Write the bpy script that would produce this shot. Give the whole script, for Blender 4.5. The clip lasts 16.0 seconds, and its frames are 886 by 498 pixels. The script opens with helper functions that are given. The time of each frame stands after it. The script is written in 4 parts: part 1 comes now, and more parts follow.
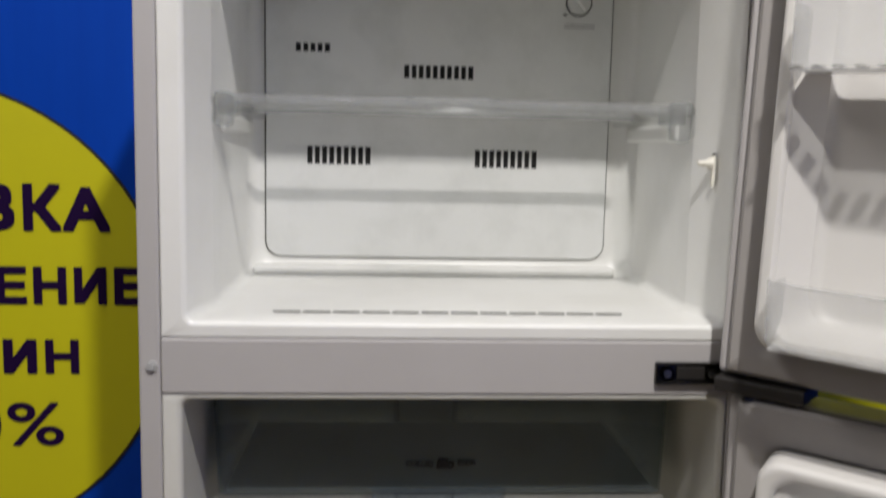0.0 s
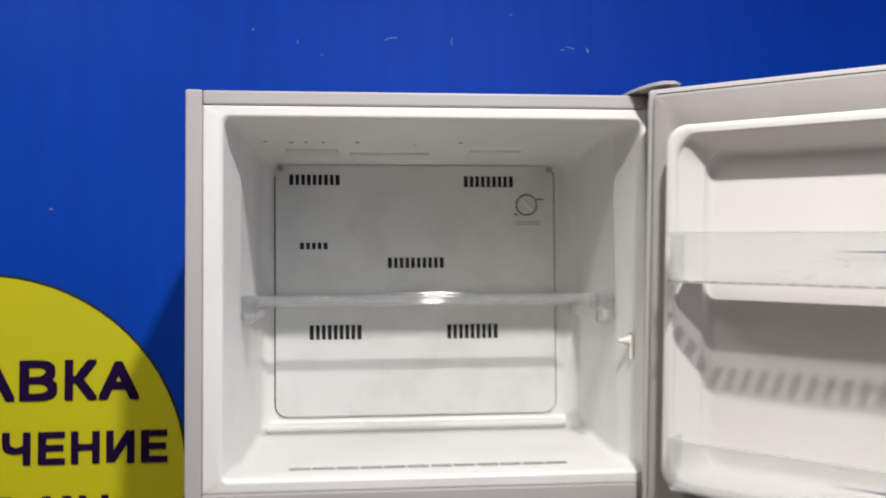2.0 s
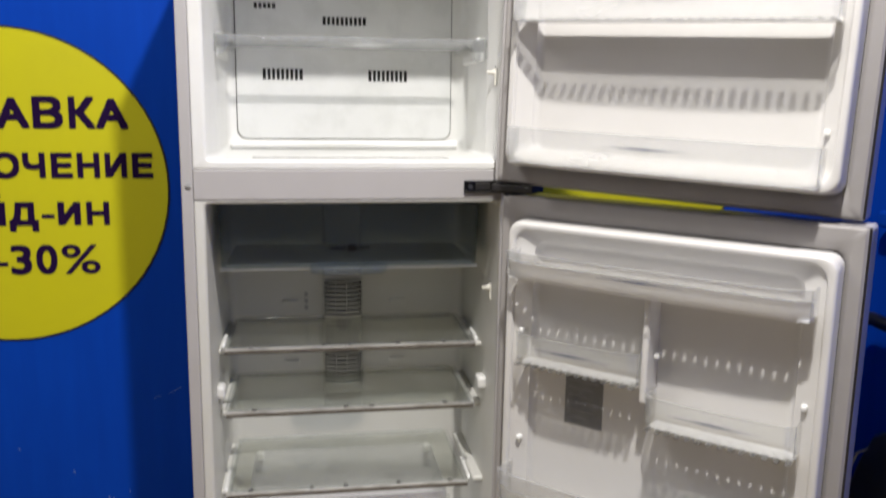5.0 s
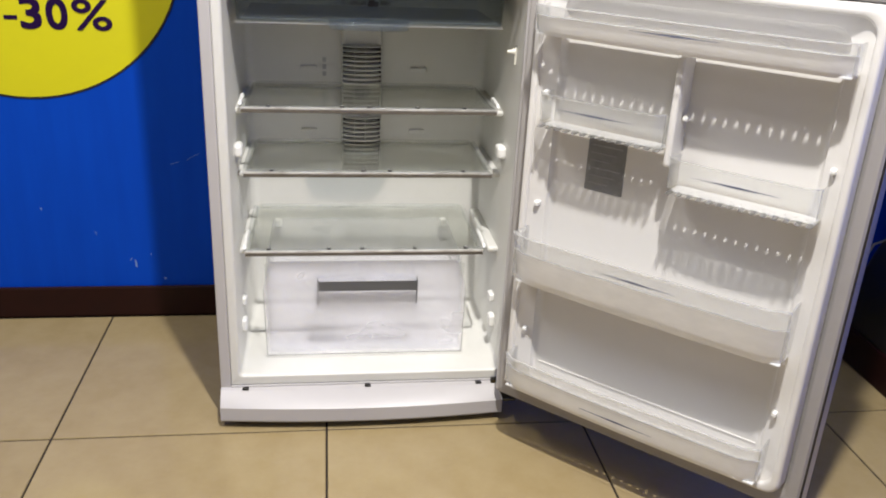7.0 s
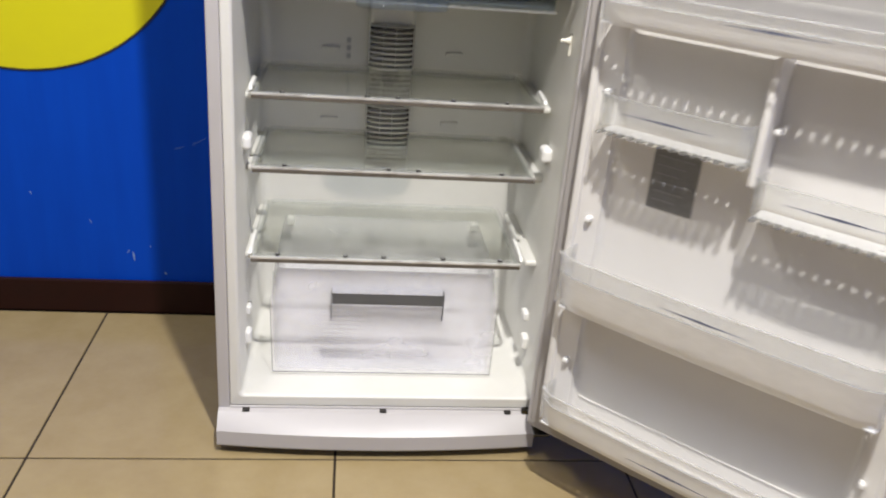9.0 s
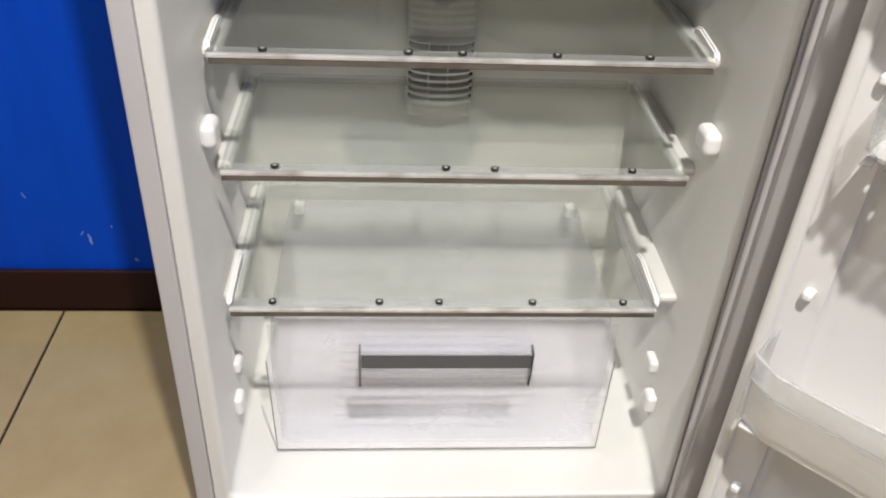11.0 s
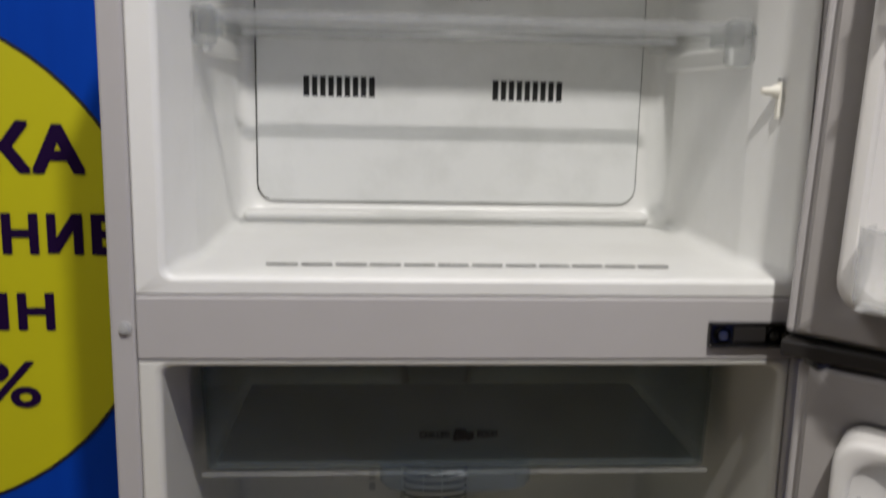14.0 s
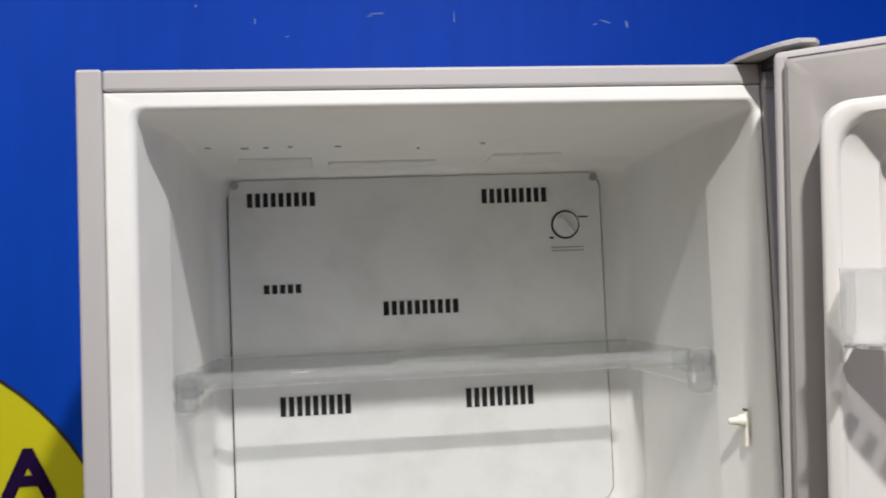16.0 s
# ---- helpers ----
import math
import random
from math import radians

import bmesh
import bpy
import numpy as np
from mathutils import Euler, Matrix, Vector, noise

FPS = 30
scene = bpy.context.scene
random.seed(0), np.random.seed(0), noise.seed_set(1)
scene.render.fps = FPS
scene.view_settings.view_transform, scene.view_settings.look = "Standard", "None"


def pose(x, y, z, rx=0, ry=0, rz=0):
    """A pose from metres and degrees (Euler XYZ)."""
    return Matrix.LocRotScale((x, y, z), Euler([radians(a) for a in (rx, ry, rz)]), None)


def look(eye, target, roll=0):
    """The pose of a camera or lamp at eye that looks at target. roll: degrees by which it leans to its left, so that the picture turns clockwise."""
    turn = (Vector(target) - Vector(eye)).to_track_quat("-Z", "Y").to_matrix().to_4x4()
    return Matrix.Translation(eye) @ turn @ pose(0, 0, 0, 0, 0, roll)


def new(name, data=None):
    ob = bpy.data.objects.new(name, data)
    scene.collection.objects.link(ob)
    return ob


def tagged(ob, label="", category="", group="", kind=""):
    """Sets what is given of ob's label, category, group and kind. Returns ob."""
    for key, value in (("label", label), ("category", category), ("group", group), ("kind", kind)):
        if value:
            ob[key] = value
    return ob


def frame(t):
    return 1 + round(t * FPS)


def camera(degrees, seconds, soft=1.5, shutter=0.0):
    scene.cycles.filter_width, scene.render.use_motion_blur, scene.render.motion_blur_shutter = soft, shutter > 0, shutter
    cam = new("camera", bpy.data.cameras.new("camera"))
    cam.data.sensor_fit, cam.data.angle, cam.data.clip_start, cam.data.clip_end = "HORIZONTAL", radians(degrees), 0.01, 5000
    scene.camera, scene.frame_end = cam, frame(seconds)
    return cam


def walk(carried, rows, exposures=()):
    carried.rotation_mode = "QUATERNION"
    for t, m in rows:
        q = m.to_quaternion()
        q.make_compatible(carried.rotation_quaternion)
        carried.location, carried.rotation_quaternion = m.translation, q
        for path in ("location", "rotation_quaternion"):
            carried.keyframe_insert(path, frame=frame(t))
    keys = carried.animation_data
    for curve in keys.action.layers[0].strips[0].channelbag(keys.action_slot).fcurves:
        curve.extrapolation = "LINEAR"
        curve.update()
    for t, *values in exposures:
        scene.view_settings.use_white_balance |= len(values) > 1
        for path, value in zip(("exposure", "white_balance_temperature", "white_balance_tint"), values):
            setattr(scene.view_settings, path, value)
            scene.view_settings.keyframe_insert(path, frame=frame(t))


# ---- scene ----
cam = camera(54.6, 16.0, soft=1.9, shutter=0.5)
PATH = [
    (0, (0.266, -0.922, 1.315), (0.395, 1.061, 1.086), 1.2),
    (0.5, (0.262, -0.945, 1.374), (0.396, 1.049, 1.317), 0.6),
    (1, (0.262, -0.978, 1.436), (0.387, 1.015, 1.531), -0.1),
    (1.5, (0.268, -1.019, 1.44), (0.371, 0.977, 1.517), 0.1),
    (2, (0.248, -1.202, 1.4), (0.426, 0.789, 1.469), -0.4),
    (2.5, (0.186, -1.445, 1.371), (0.497, 0.531, 1.373), -0.1),
    (3, (0.228, -1.66, 1.323), (0.499, 0.32, 1.25), 1.4),
    (3.5, (0.241, -1.758, 1.333), (0.535, 0.22, 1.299), 0.2),
    (4, (0.236, -1.763, 1.321), (0.525, 0.214, 1.247), 0.4),
    (4.5, (0.244, -1.752, 1.288), (0.548, 0.215, 1.092), 0.7),
    (5, (0.248, -1.745, 1.251), (0.556, 0.201, 0.906), 0.7),
    (5.2, (0.246, -1.743, 1.229), (0.561, 0.191, 0.826), 1.0),
    (7.3, (0.246, -1.736, 1.129), (0.507, 0.096, 0.37), 2.7),
    (7.5, (0.248, -1.734, 1.139), (0.51, 0.101, 0.386), 2.7),
    (8, (0.25, -1.739, 1.151), (0.512, 0.115, 0.447), 3.1),
    (8.5, (0.255, -1.729, 1.147), (0.506, 0.128, 0.448), 3.7),
    (9, (0.246, -1.491, 1.106), (0.471, 0.327, 0.305), 4.7),
    (9.2, (0.226, -1.354, 1.11), (0.429, 0.434, 0.235), 4.0),
    (11.3, (0.257, -0.757, 1.071), (0.383, 0.875, -0.079), 3.2),
    (11.5, (0.257, -0.753, 1.087), (0.38, 0.91, -0.017), 3.2),
    (12, (0.262, -0.749, 1.119), (0.379, 0.99, 0.138), 3.1),
    (12.5, (0.256, -0.758, 1.161), (0.371, 1.053, 0.322), 2.4),
    (13, (0.256, -0.765, 1.204), (0.367, 1.107, 0.509), 1.8),
    (13.5, (0.259, -0.771, 1.251), (0.382, 1.155, 0.724), 1.5),
    (14, (0.251, -0.786, 1.295), (0.391, 1.178, 0.943), 1.2),
    (14.5, (0.248, -0.803, 1.353), (0.383, 1.183, 1.152), 0.5),
    (15, (0.25, -0.81, 1.373), (0.376, 1.186, 1.371), 0.2),
    (15.5, (0.247, -0.83, 1.431), (0.381, 1.163, 1.526), -1.0),
    (16, (0.236, -0.799, 1.451), (0.466, 1.185, 1.547), -2.3),
]
walk(cam, [(t, look(eye, target, roll)) for t, eye, target, roll in PATH], exposures=[(0,-1.3),(0.5,-1.12),(1,-1.02),(2,-1.04),(3,-1.0),(4,-0.86),(5,-0.72),(5.2,-0.58),(7.3,-0.14),(8.5,-0.14),(9.2,-0.18),(11.3,-0.2),(11.8,-0.12),(12.2,0.12),(12.4,0.27),(12.6,0.22),(13,-0.5),(13.5,-1.22),(14,-1.42),(14.5,-1.23),(15,-1.08),(16,-1.02)])

# ---- light ----
world = bpy.data.worlds.new("room_air")
scene.world = world
world.use_nodes = True
world.node_tree.nodes["Background"].inputs[0].default_value = (0.9, 0.95, 1.0, 1)
world.node_tree.nodes["Background"].inputs[1].default_value = 0.008


def lamp(name, at, sx, sy, power, colour):
    data = bpy.data.lights.new(name, "AREA")
    data.shape, data.size, data.size_y, data.energy, data.color = "RECTANGLE", sx, sy, power, colour
    ob = new(name, data)
    ob.matrix_world = pose(*at)
    return ob


KEY, FILL = 42.0, 3.1
CEIL = 2.785
WARM = (1.0, 0.965, 0.93)
lamp("key_and_fill_light", (0.510, -1.18, CEIL - 0.105), 0.070, 0.065, KEY * 2.55, WARM)
# Unseen fill lights, added to brighten the left wall, right floor and upper cooler.
for lx, ly, share in ((-0.85, -0.45, 12.0), (1.5, -1.2, 3.5), (0.0, -3.3, 4.0)):
    lamp("key_and_fill_light", (lx, ly, CEIL - 0.085), 0.10, 1.1, FILL * share, WARM)


# ---- materials ----
def nodes_of(name):
    m = bpy.data.materials.new(name)
    m.use_nodes = True
    t = m.node_tree
    return m, t, t.nodes["Principled BSDF"]


def link(t, a, b):
    t.links.new(a, b)


def coords(t, scale=(1, 1, 1)):
    c = t.nodes.new("ShaderNodeTexCoord")
    m = t.nodes.new("ShaderNodeMapping")
    m.inputs["Scale"].default_value = scale
    link(t, c.outputs["Object"], m.inputs["Vector"])
    return m.outputs["Vector"]


def noise_node(t, vec, scale, detail=3.0, rough=0.55):
    n = t.nodes.new("ShaderNodeTexNoise")
    n.inputs["Scale"].default_value, n.inputs["Detail"].default_value, n.inputs["Roughness"].default_value = scale, detail, rough
    link(t, vec, n.inputs["Vector"])
    return n.outputs["Fac"]


def ramp(t, fac, a, b, ca, cb):
    r = t.nodes.new("ShaderNodeValToRGB")
    r.color_ramp.elements[0].position, r.color_ramp.elements[1].position = a, b
    r.color_ramp.elements[0].color, r.color_ramp.elements[1].color = (*ca, 1), (*cb, 1)
    link(t, fac, r.inputs["Fac"])
    return r.outputs["Color"]


def mix(t, fac, a, b):
    m = t.nodes.new("ShaderNodeMix")
    m.data_type = "RGBA"
    for value, slot in ((fac, 0), (a, 6), (b, 7)):
        if hasattr(value, "links"):
            link(t, value, m.inputs[slot])
        else:
            m.inputs[slot].default_value = value if slot == 0 else (*value, 1)
    return m.outputs[2]


def bump(t, b, fac, strength, distance):
    n = t.nodes.new("ShaderNodeBump")
    n.inputs["Strength"].default_value, n.inputs["Distance"].default_value = strength, distance
    link(t, fac, n.inputs["Height"])
    link(t, n.outputs["Normal"], b.inputs["Normal"])


def painted(name, colour, dirt, rough=0.35, amount=0.5, grain=900, relief=0.02, coat=0.0, stain_scale=7, metal=0.0, cover=(0.45, 0.85)):
    """Paint, plastic or enamel: soft stains, fine grain and uneven gloss."""
    m, t, b = nodes_of(name)
    vec = coords(t)
    stain = noise_node(t, vec, stain_scale, 5, 0.6)
    fine = noise_node(t, vec, stain_scale * 12, 3)
    base = ramp(t, stain, cover[0], cover[1], colour, tuple(c * (1 - amount) + d * amount for c, d in zip(colour, dirt)))
    link(t, mix(t, 0.04, base, ramp(t, fine, 0.3, 0.7, dirt, colour)), b.inputs["Base Color"])
    link(t, ramp(t, stain, 0.3, 0.8, (rough,) * 3, (min(1, rough * 1.35),) * 3), b.inputs["Roughness"])
    b.inputs["Coat Weight"].default_value, b.inputs["Metallic"].default_value = coat, metal
    bump(t, b, noise_node(t, vec, grain, 2), relief, 0.001)
    return m


def clear(name, tint, see, gloss_rough=0.08, haze=(0.8, 0.82, 0.82), haze_amount=0.25, streaks=6.0, milk=0.0, vary=0.15):
    """Clear or cloudy moulded plastic: lets most light through, with a hazy body and a sharp gloss."""
    m, t, b = nodes_of(name)
    out = t.nodes["Material Output"]
    b.inputs["Base Color"].default_value = (*haze, 1)
    b.inputs["Roughness"].default_value = 0.28
    trans = t.nodes.new("ShaderNodeBsdfTransparent")
    trans.inputs["Color"].default_value = (*tint, 1)
    body = t.nodes.new("ShaderNodeMixShader")
    vec = coords(t, (1, 1, 2.2))
    smear = t.nodes.new("ShaderNodeMapRange")
    smear.inputs["From Min"].default_value, smear.inputs["From Max"].default_value = 0.35, 0.75
    smear.inputs["To Min"].default_value, smear.inputs["To Max"].default_value = haze_amount * (1 - vary), haze_amount * (1 + vary)
    link(t, noise_node(t, vec, streaks, 5), smear.inputs["Value"])
    link(t, smear.outputs["Result"], body.inputs["Fac"])
    link(t, trans.outputs[0], body.inputs[1])
    through_light = t.nodes.new("ShaderNodeBsdfTranslucent")
    through_light.inputs["Color"].default_value = (*haze, 1)
    cloud = t.nodes.new("ShaderNodeMixShader")
    cloud.inputs["Fac"].default_value = milk
    link(t, b.outputs[0], cloud.inputs[1])
    link(t, through_light.outputs[0], cloud.inputs[2])
    link(t, cloud.outputs[0], body.inputs[2])
    gloss = t.nodes.new("ShaderNodeBsdfGlossy")
    gloss.inputs["Roughness"].default_value = gloss_rough
    rim = t.nodes.new("ShaderNodeLayerWeight")
    rim.inputs["Blend"].default_value = 0.5
    power = t.nodes.new("ShaderNodeMath")
    power.operation, power.inputs[1].default_value = "POWER", 4.0
    link(t, rim.outputs["Facing"], power.inputs[0])
    fres = t.nodes.new("ShaderNodeMapRange")
    fres.inputs["To Min"].default_value, fres.inputs["To Max"].default_value = 0.025, 0.75
    link(t, power.outputs[0], fres.inputs["Value"])
    top = t.nodes.new("ShaderNodeMixShader")
    link(t, fres.outputs[0], top.inputs["Fac"])
    link(t, body.outputs[0], top.inputs[1])
    link(t, gloss.outputs[0], top.inputs[2])
    link(t, top.outputs[0], out.inputs["Surface"])
    return m


def tile_material():
    m, t, b = nodes_of("glazed_beige_tile")
    vec = coords(t)
    info = t.nodes.new("ShaderNodeObjectInfo")
    cloud = noise_node(t, vec, 3.0, 6, 0.62)
    vein = noise_node(t, vec, 14.0, 5, 0.6)
    base = ramp(t, cloud, 0.3, 0.75, (0.285, 0.214, 0.104), (0.345, 0.272, 0.148))
    base = mix(t, 0.25, base, ramp(t, vein, 0.35, 0.7, (0.25, 0.184, 0.088), (0.375, 0.30, 0.172)))
    tone = ramp(t, info.outputs["Random"], 0.0, 1.0, (0.93, 0.93, 0.92), (1.0, 1.0, 1.0))
    mul = t.nodes.new("ShaderNodeMix")
    mul.data_type, mul.blend_type = "RGBA", "MULTIPLY"
    mul.inputs[0].default_value = 1.0
    link(t, base, mul.inputs[6])
    link(t, tone, mul.inputs[7])
    link(t, mul.outputs[2], b.inputs["Base Color"])
    link(t, ramp(t, vein, 0.3, 0.8, (0.10,) * 3, (0.24,) * 3), b.inputs["Roughness"])
    bump(t, b, noise_node(t, vec, 2.5, 2), 0.06, 0.004)
    return m


def wall_blue():
    m, t, b = nodes_of("blue_gloss_wall_paint")
    vec = coords(t)
    patch = noise_node(t, vec, 2.3, 5, 0.6)
    base = ramp(t, patch, 0.3, 0.75, (0.0010, 0.047, 0.41), (0.0014, 0.057, 0.47))
    streak = noise_node(t, coords(t, (9, 9, 0.9)), 3.0, 4)
    base = mix(t, 0.22, base, ramp(t, streak, 0.35, 0.7, (0.0008, 0.038, 0.34), (0.0022, 0.068, 0.53)))
    link(t, base, b.inputs["Base Color"])
    b.inputs["Specular IOR Level"].default_value = 0.10
    link(t, ramp(t, patch, 0.3, 0.8, (0.48,) * 3, (0.62,) * 3), b.inputs["Roughness"])
    bump(t, b, noise_node(t, vec, 120, 4), 0.12, 0.002)
    return m


BLUE = wall_blue()
TILE = tile_material()
GROUT = painted("dark_grout", (0.022, 0.014, 0.008), (0.012, 0.008, 0.005), 0.9)
SKIRT = painted("brown_gloss_skirting", (0.018, 0.0042, 0.0034), (0.009, 0.003, 0.0025), 0.38, stain_scale=20)
SKIRT.node_tree.nodes["Principled BSDF"].inputs["Specular IOR Level"].default_value = 0.22
PLASTER = painted("white_ceiling_paint", (0.62, 0.61, 0.59), (0.52, 0.51, 0.49), 0.9)
SHOP_WALL = painted("pale_shop_wall", (0.28, 0.29, 0.31), (0.22, 0.23, 0.25), 0.8)
YELLOW = painted("yellow_vinyl", (0.61, 0.575, 0.006), (0.53, 0.485, 0.005), 0.42, 0.4, stain_scale=4)
INK = painted("dark_violet_vinyl", (0.014, 0.002, 0.040), (0.010, 0.002, 0.03), 0.65)
INK.node_tree.nodes["Principled BSDF"].inputs["Specular IOR Level"].default_value = 0.12
PRINTED = painted("black_print", (0.012, 0.012, 0.014), (0.008, 0.008, 0.009), 0.5)
BLACKLINE = painted("black_vinyl_edge", (0.012, 0.011, 0.010), (0.008, 0.008, 0.008), 0.5)
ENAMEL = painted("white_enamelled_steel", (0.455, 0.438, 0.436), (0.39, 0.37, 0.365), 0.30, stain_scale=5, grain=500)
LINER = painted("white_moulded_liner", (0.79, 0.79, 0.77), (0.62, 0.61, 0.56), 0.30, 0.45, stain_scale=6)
# Liner white, a little beige, darkened to paint the dimmer light inside the cooler.
DIM_LINER = painted("dimmed_cooler_liner", (0.66, 0.655, 0.618), (0.55, 0.54, 0.485), 0.32, 0.45, stain_scale=6)
# Warm white; its darkening stands in for weaker light on the doors.
DOOR_LINER = painted("darkened_warm_door_liner", (0.665, 0.65, 0.627), (0.58, 0.56, 0.525), 0.32, 0.45, stain_scale=6)
PANEL = painted("pale_grey_duct_panel", (0.73, 0.74, 0.73), (0.54, 0.55, 0.53), 0.34, 0.65, stain_scale=13, grain=38, relief=0.22)
GASKET = painted("grey_door_gasket", (0.325, 0.308, 0.298), (0.25, 0.235, 0.225), 0.55, 0.6, stain_scale=12)
GREY = painted("grey_plastic", (0.40, 0.40, 0.40), (0.33, 0.33, 0.33), 0.45)
# Near-black colour painted for the shade inside slots and openings.
DARK = painted("opening_shade", (0.010, 0.010, 0.010), (0.006, 0.006, 0.006), 0.8)
BLACK = painted("black_plastic", (0.018, 0.016, 0.015), (0.012, 0.011, 0.010), 0.4)
CHROME = painted("dull_chromed_steel", (0.10, 0.098, 0.095), (0.035, 0.034, 0.032), 0.17, 0.7, stain_scale=60, metal=1.0)
BOLT = painted("bright_zinc_screw", (0.62, 0.61, 0.59), (0.38, 0.37, 0.36), 0.16, 0.6, stain_scale=80, metal=1.0)
TRIM = painted("silver_shelf_trim", (0.80, 0.795, 0.78), (0.36, 0.34, 0.31), 0.22, 0.9, stain_scale=16, metal=0.45, cover=(0.42, 0.66))
STICKER = painted("grey_sticker_print", (0.20, 0.20, 0.20), (0.11, 0.11, 0.11), 0.5, 0.6, stain_scale=40)
# Dark grey painted where slots and the drawer grip lie in shade.
RECESS = painted("dark_grey_recess_shade", (0.10, 0.10, 0.10), (0.07, 0.07, 0.07), 0.6)
SLOT = painted("dull_grey_slot", (0.22, 0.22, 0.21), (0.15, 0.15, 0.14), 0.6)
BROWN_GREY = painted("mottled_brown_grey_strip", (0.12, 0.105, 0.085), (0.05, 0.038, 0.028), 0.35, 0.8, stain_scale=22)
CREAM = painted("aged_cream_plastic", (0.76, 0.74, 0.66), (0.66, 0.62, 0.50), 0.4)
PRINT = painted("blue_grey_print", (0.10, 0.11, 0.16), (0.08, 0.09, 0.12), 0.5)
GRIP = clear("bluish_clear_grip", (0.84, 0.88, 0.91), 0.9, 0.05, (0.26, 0.30, 0.36), 0.07)
CLEAR = clear("clear_shelf_plastic", (0.988, 0.995, 0.992), 0.9, 0.06, (0.84, 0.86, 0.86), 0.05)
EDGE = clear("bright_clear_edge", (0.96, 0.97, 0.965), 0.9, 0.05, (0.88, 0.89, 0.89), 0.12)
GLASS = clear("shelf_glass", (0.925, 0.938, 0.908), 0.9, 0.04, (0.86, 0.87, 0.82), 0.045, streaks=9.0, vary=0.75)
THICK = clear("thick_clear_plastic", (0.84, 0.85, 0.85), 0.9, 0.05, (0.86, 0.87, 0.87), 0.16)
BRACKET = clear("solid_clear_bracket", (0.78, 0.79, 0.79), 0.9, 0.05, (0.86, 0.87, 0.87), 0.14)
RIBBED = clear("ribbed_bin_plastic", (0.66, 0.66, 0.66), 0.9, 0.30, (0.70, 0.70, 0.70), 0.14, milk=0.3)
MILKY = clear("cloudy_bin_plastic", (0.965, 0.97, 0.97), 0.9, 0.10, (0.84, 0.84, 0.84), 0.26, milk=0.4)
POCKET = clear("clear_pocket_plastic", (0.96, 0.965, 0.96), 0.9, 0.08, (0.82, 0.82, 0.81), 0.15, milk=0.4)
CRISP = clear("clear_crisper_plastic", (0.990, 0.990, 0.998), 0.9, 0.06, (0.955, 0.955, 1.0), 0.22, milk=0.35, vary=0.4)
CRISP_RIB = clear("cloudy_crisper_rib", (0.985, 0.985, 0.99), 0.9, 0.40, (0.92, 0.92, 0.97), 0.12, milk=0.5)
SMOKE = clear("smoky_blue_plastic", (0.82, 0.865, 0.875), 0.6, 0.07, (0.32, 0.36, 0.38), 0.13)
SMOKE_FLOOR = clear("smoky_tray_floor", (0.62, 0.69, 0.72), 0.6, 0.10, (0.62, 0.70, 0.74), 0.65)


# ---- building helpers ----
def part(name, bm, material, parent=None, label="", smooth=False):
    """Link a bmesh as one mesh object, under a thing or a part."""
    me = bpy.data.meshes.new(name)
    bmesh.ops.recalc_face_normals(bm, faces=bm.faces)
    bm.to_mesh(me)
    bm.free()
    me.materials.append(material)
    if smooth:
        for p in me.polygons:
            p.use_smooth = True
        me.set_sharp_from_angle(angle=radians(35))
    ob = new(name, me)
    if parent:
        ob.parent = parent
    if label:
        tagged(ob, label)
    return ob


def thing(name, at, label, category, group="", kind=""):
    ob = new(name)
    ob.empty_display_size = 0.05
    ob.matrix_world = at
    return tagged(ob, label, category, group, kind)


def box(bm, lo, hi, bevel=0.0, seg=2):
    made = bmesh.ops.create_cube(bm, size=1.0)
    vs = made["verts"]
    for v in vs:
        v.co = Vector([lo[n] + (v.co[n] + 0.5) * (hi[n] - lo[n]) for n in range(3)])
    if bevel > 0:
        es = list({e for v in vs for e in v.link_edges})
        bmesh.ops.bevel(bm, geom=es, offset=bevel, segments=seg, profile=0.5, affect="EDGES")
    return bm


def boxes(*specs):
    bm = bmesh.new()
    for s in specs:
        box(bm, *s)
    return bm


def rr(u0, u1, v0, v1, r, n=5):
    """A rounded rectangle as a loop of (u, v)."""
    r = max(1e-4, min(r, (u1 - u0) / 2 - 1e-4, (v1 - v0) / 2 - 1e-4))
    out = []
    for cu, cv, a0 in ((u1 - r, v0 + r, -90), (u1 - r, v1 - r, 0), (u0 + r, v1 - r, 90), (u0 + r, v0 + r, 180)):
        for k in range(n + 1):
            a = radians(a0 + 90 * k / n)
            out.append((cu + r * math.cos(a), cv + r * math.sin(a)))
    return out


def loft(bm, loops, cap0=False, cap1=False):
    """Join loops of equal length, given as lists of 3D points, into one skin."""
    rings = [[bm.verts.new(p) for p in loop] for loop in loops]
    n = len(rings[0])
    for a, b in zip(rings, rings[1:]):
        for k in range(n):
            bm.faces.new((a[k], a[(k + 1) % n], b[(k + 1) % n], b[k]))
    if cap0:
        bm.faces.new(rings[0])
    if cap1:
        last = rings[-1]
        if n > 12:
            # a narrow flat border keeps the cap evenly shaded
            mid = sum((v.co for v in last), Vector()) / n
            inner = [bm.verts.new(v.co.lerp(mid, 0.02)) for v in last]
            for k in range(n):
                bm.faces.new((last[k], last[(k + 1) % n], inner[(k + 1) % n], inner[k]))
            last = inner
        bm.faces.new(last)
    return bm


def front(loop, y):
    return [(u, y, v) for u, v in loop]


def flat(loop, z):
    return [(u, v, z) for u, v in loop]


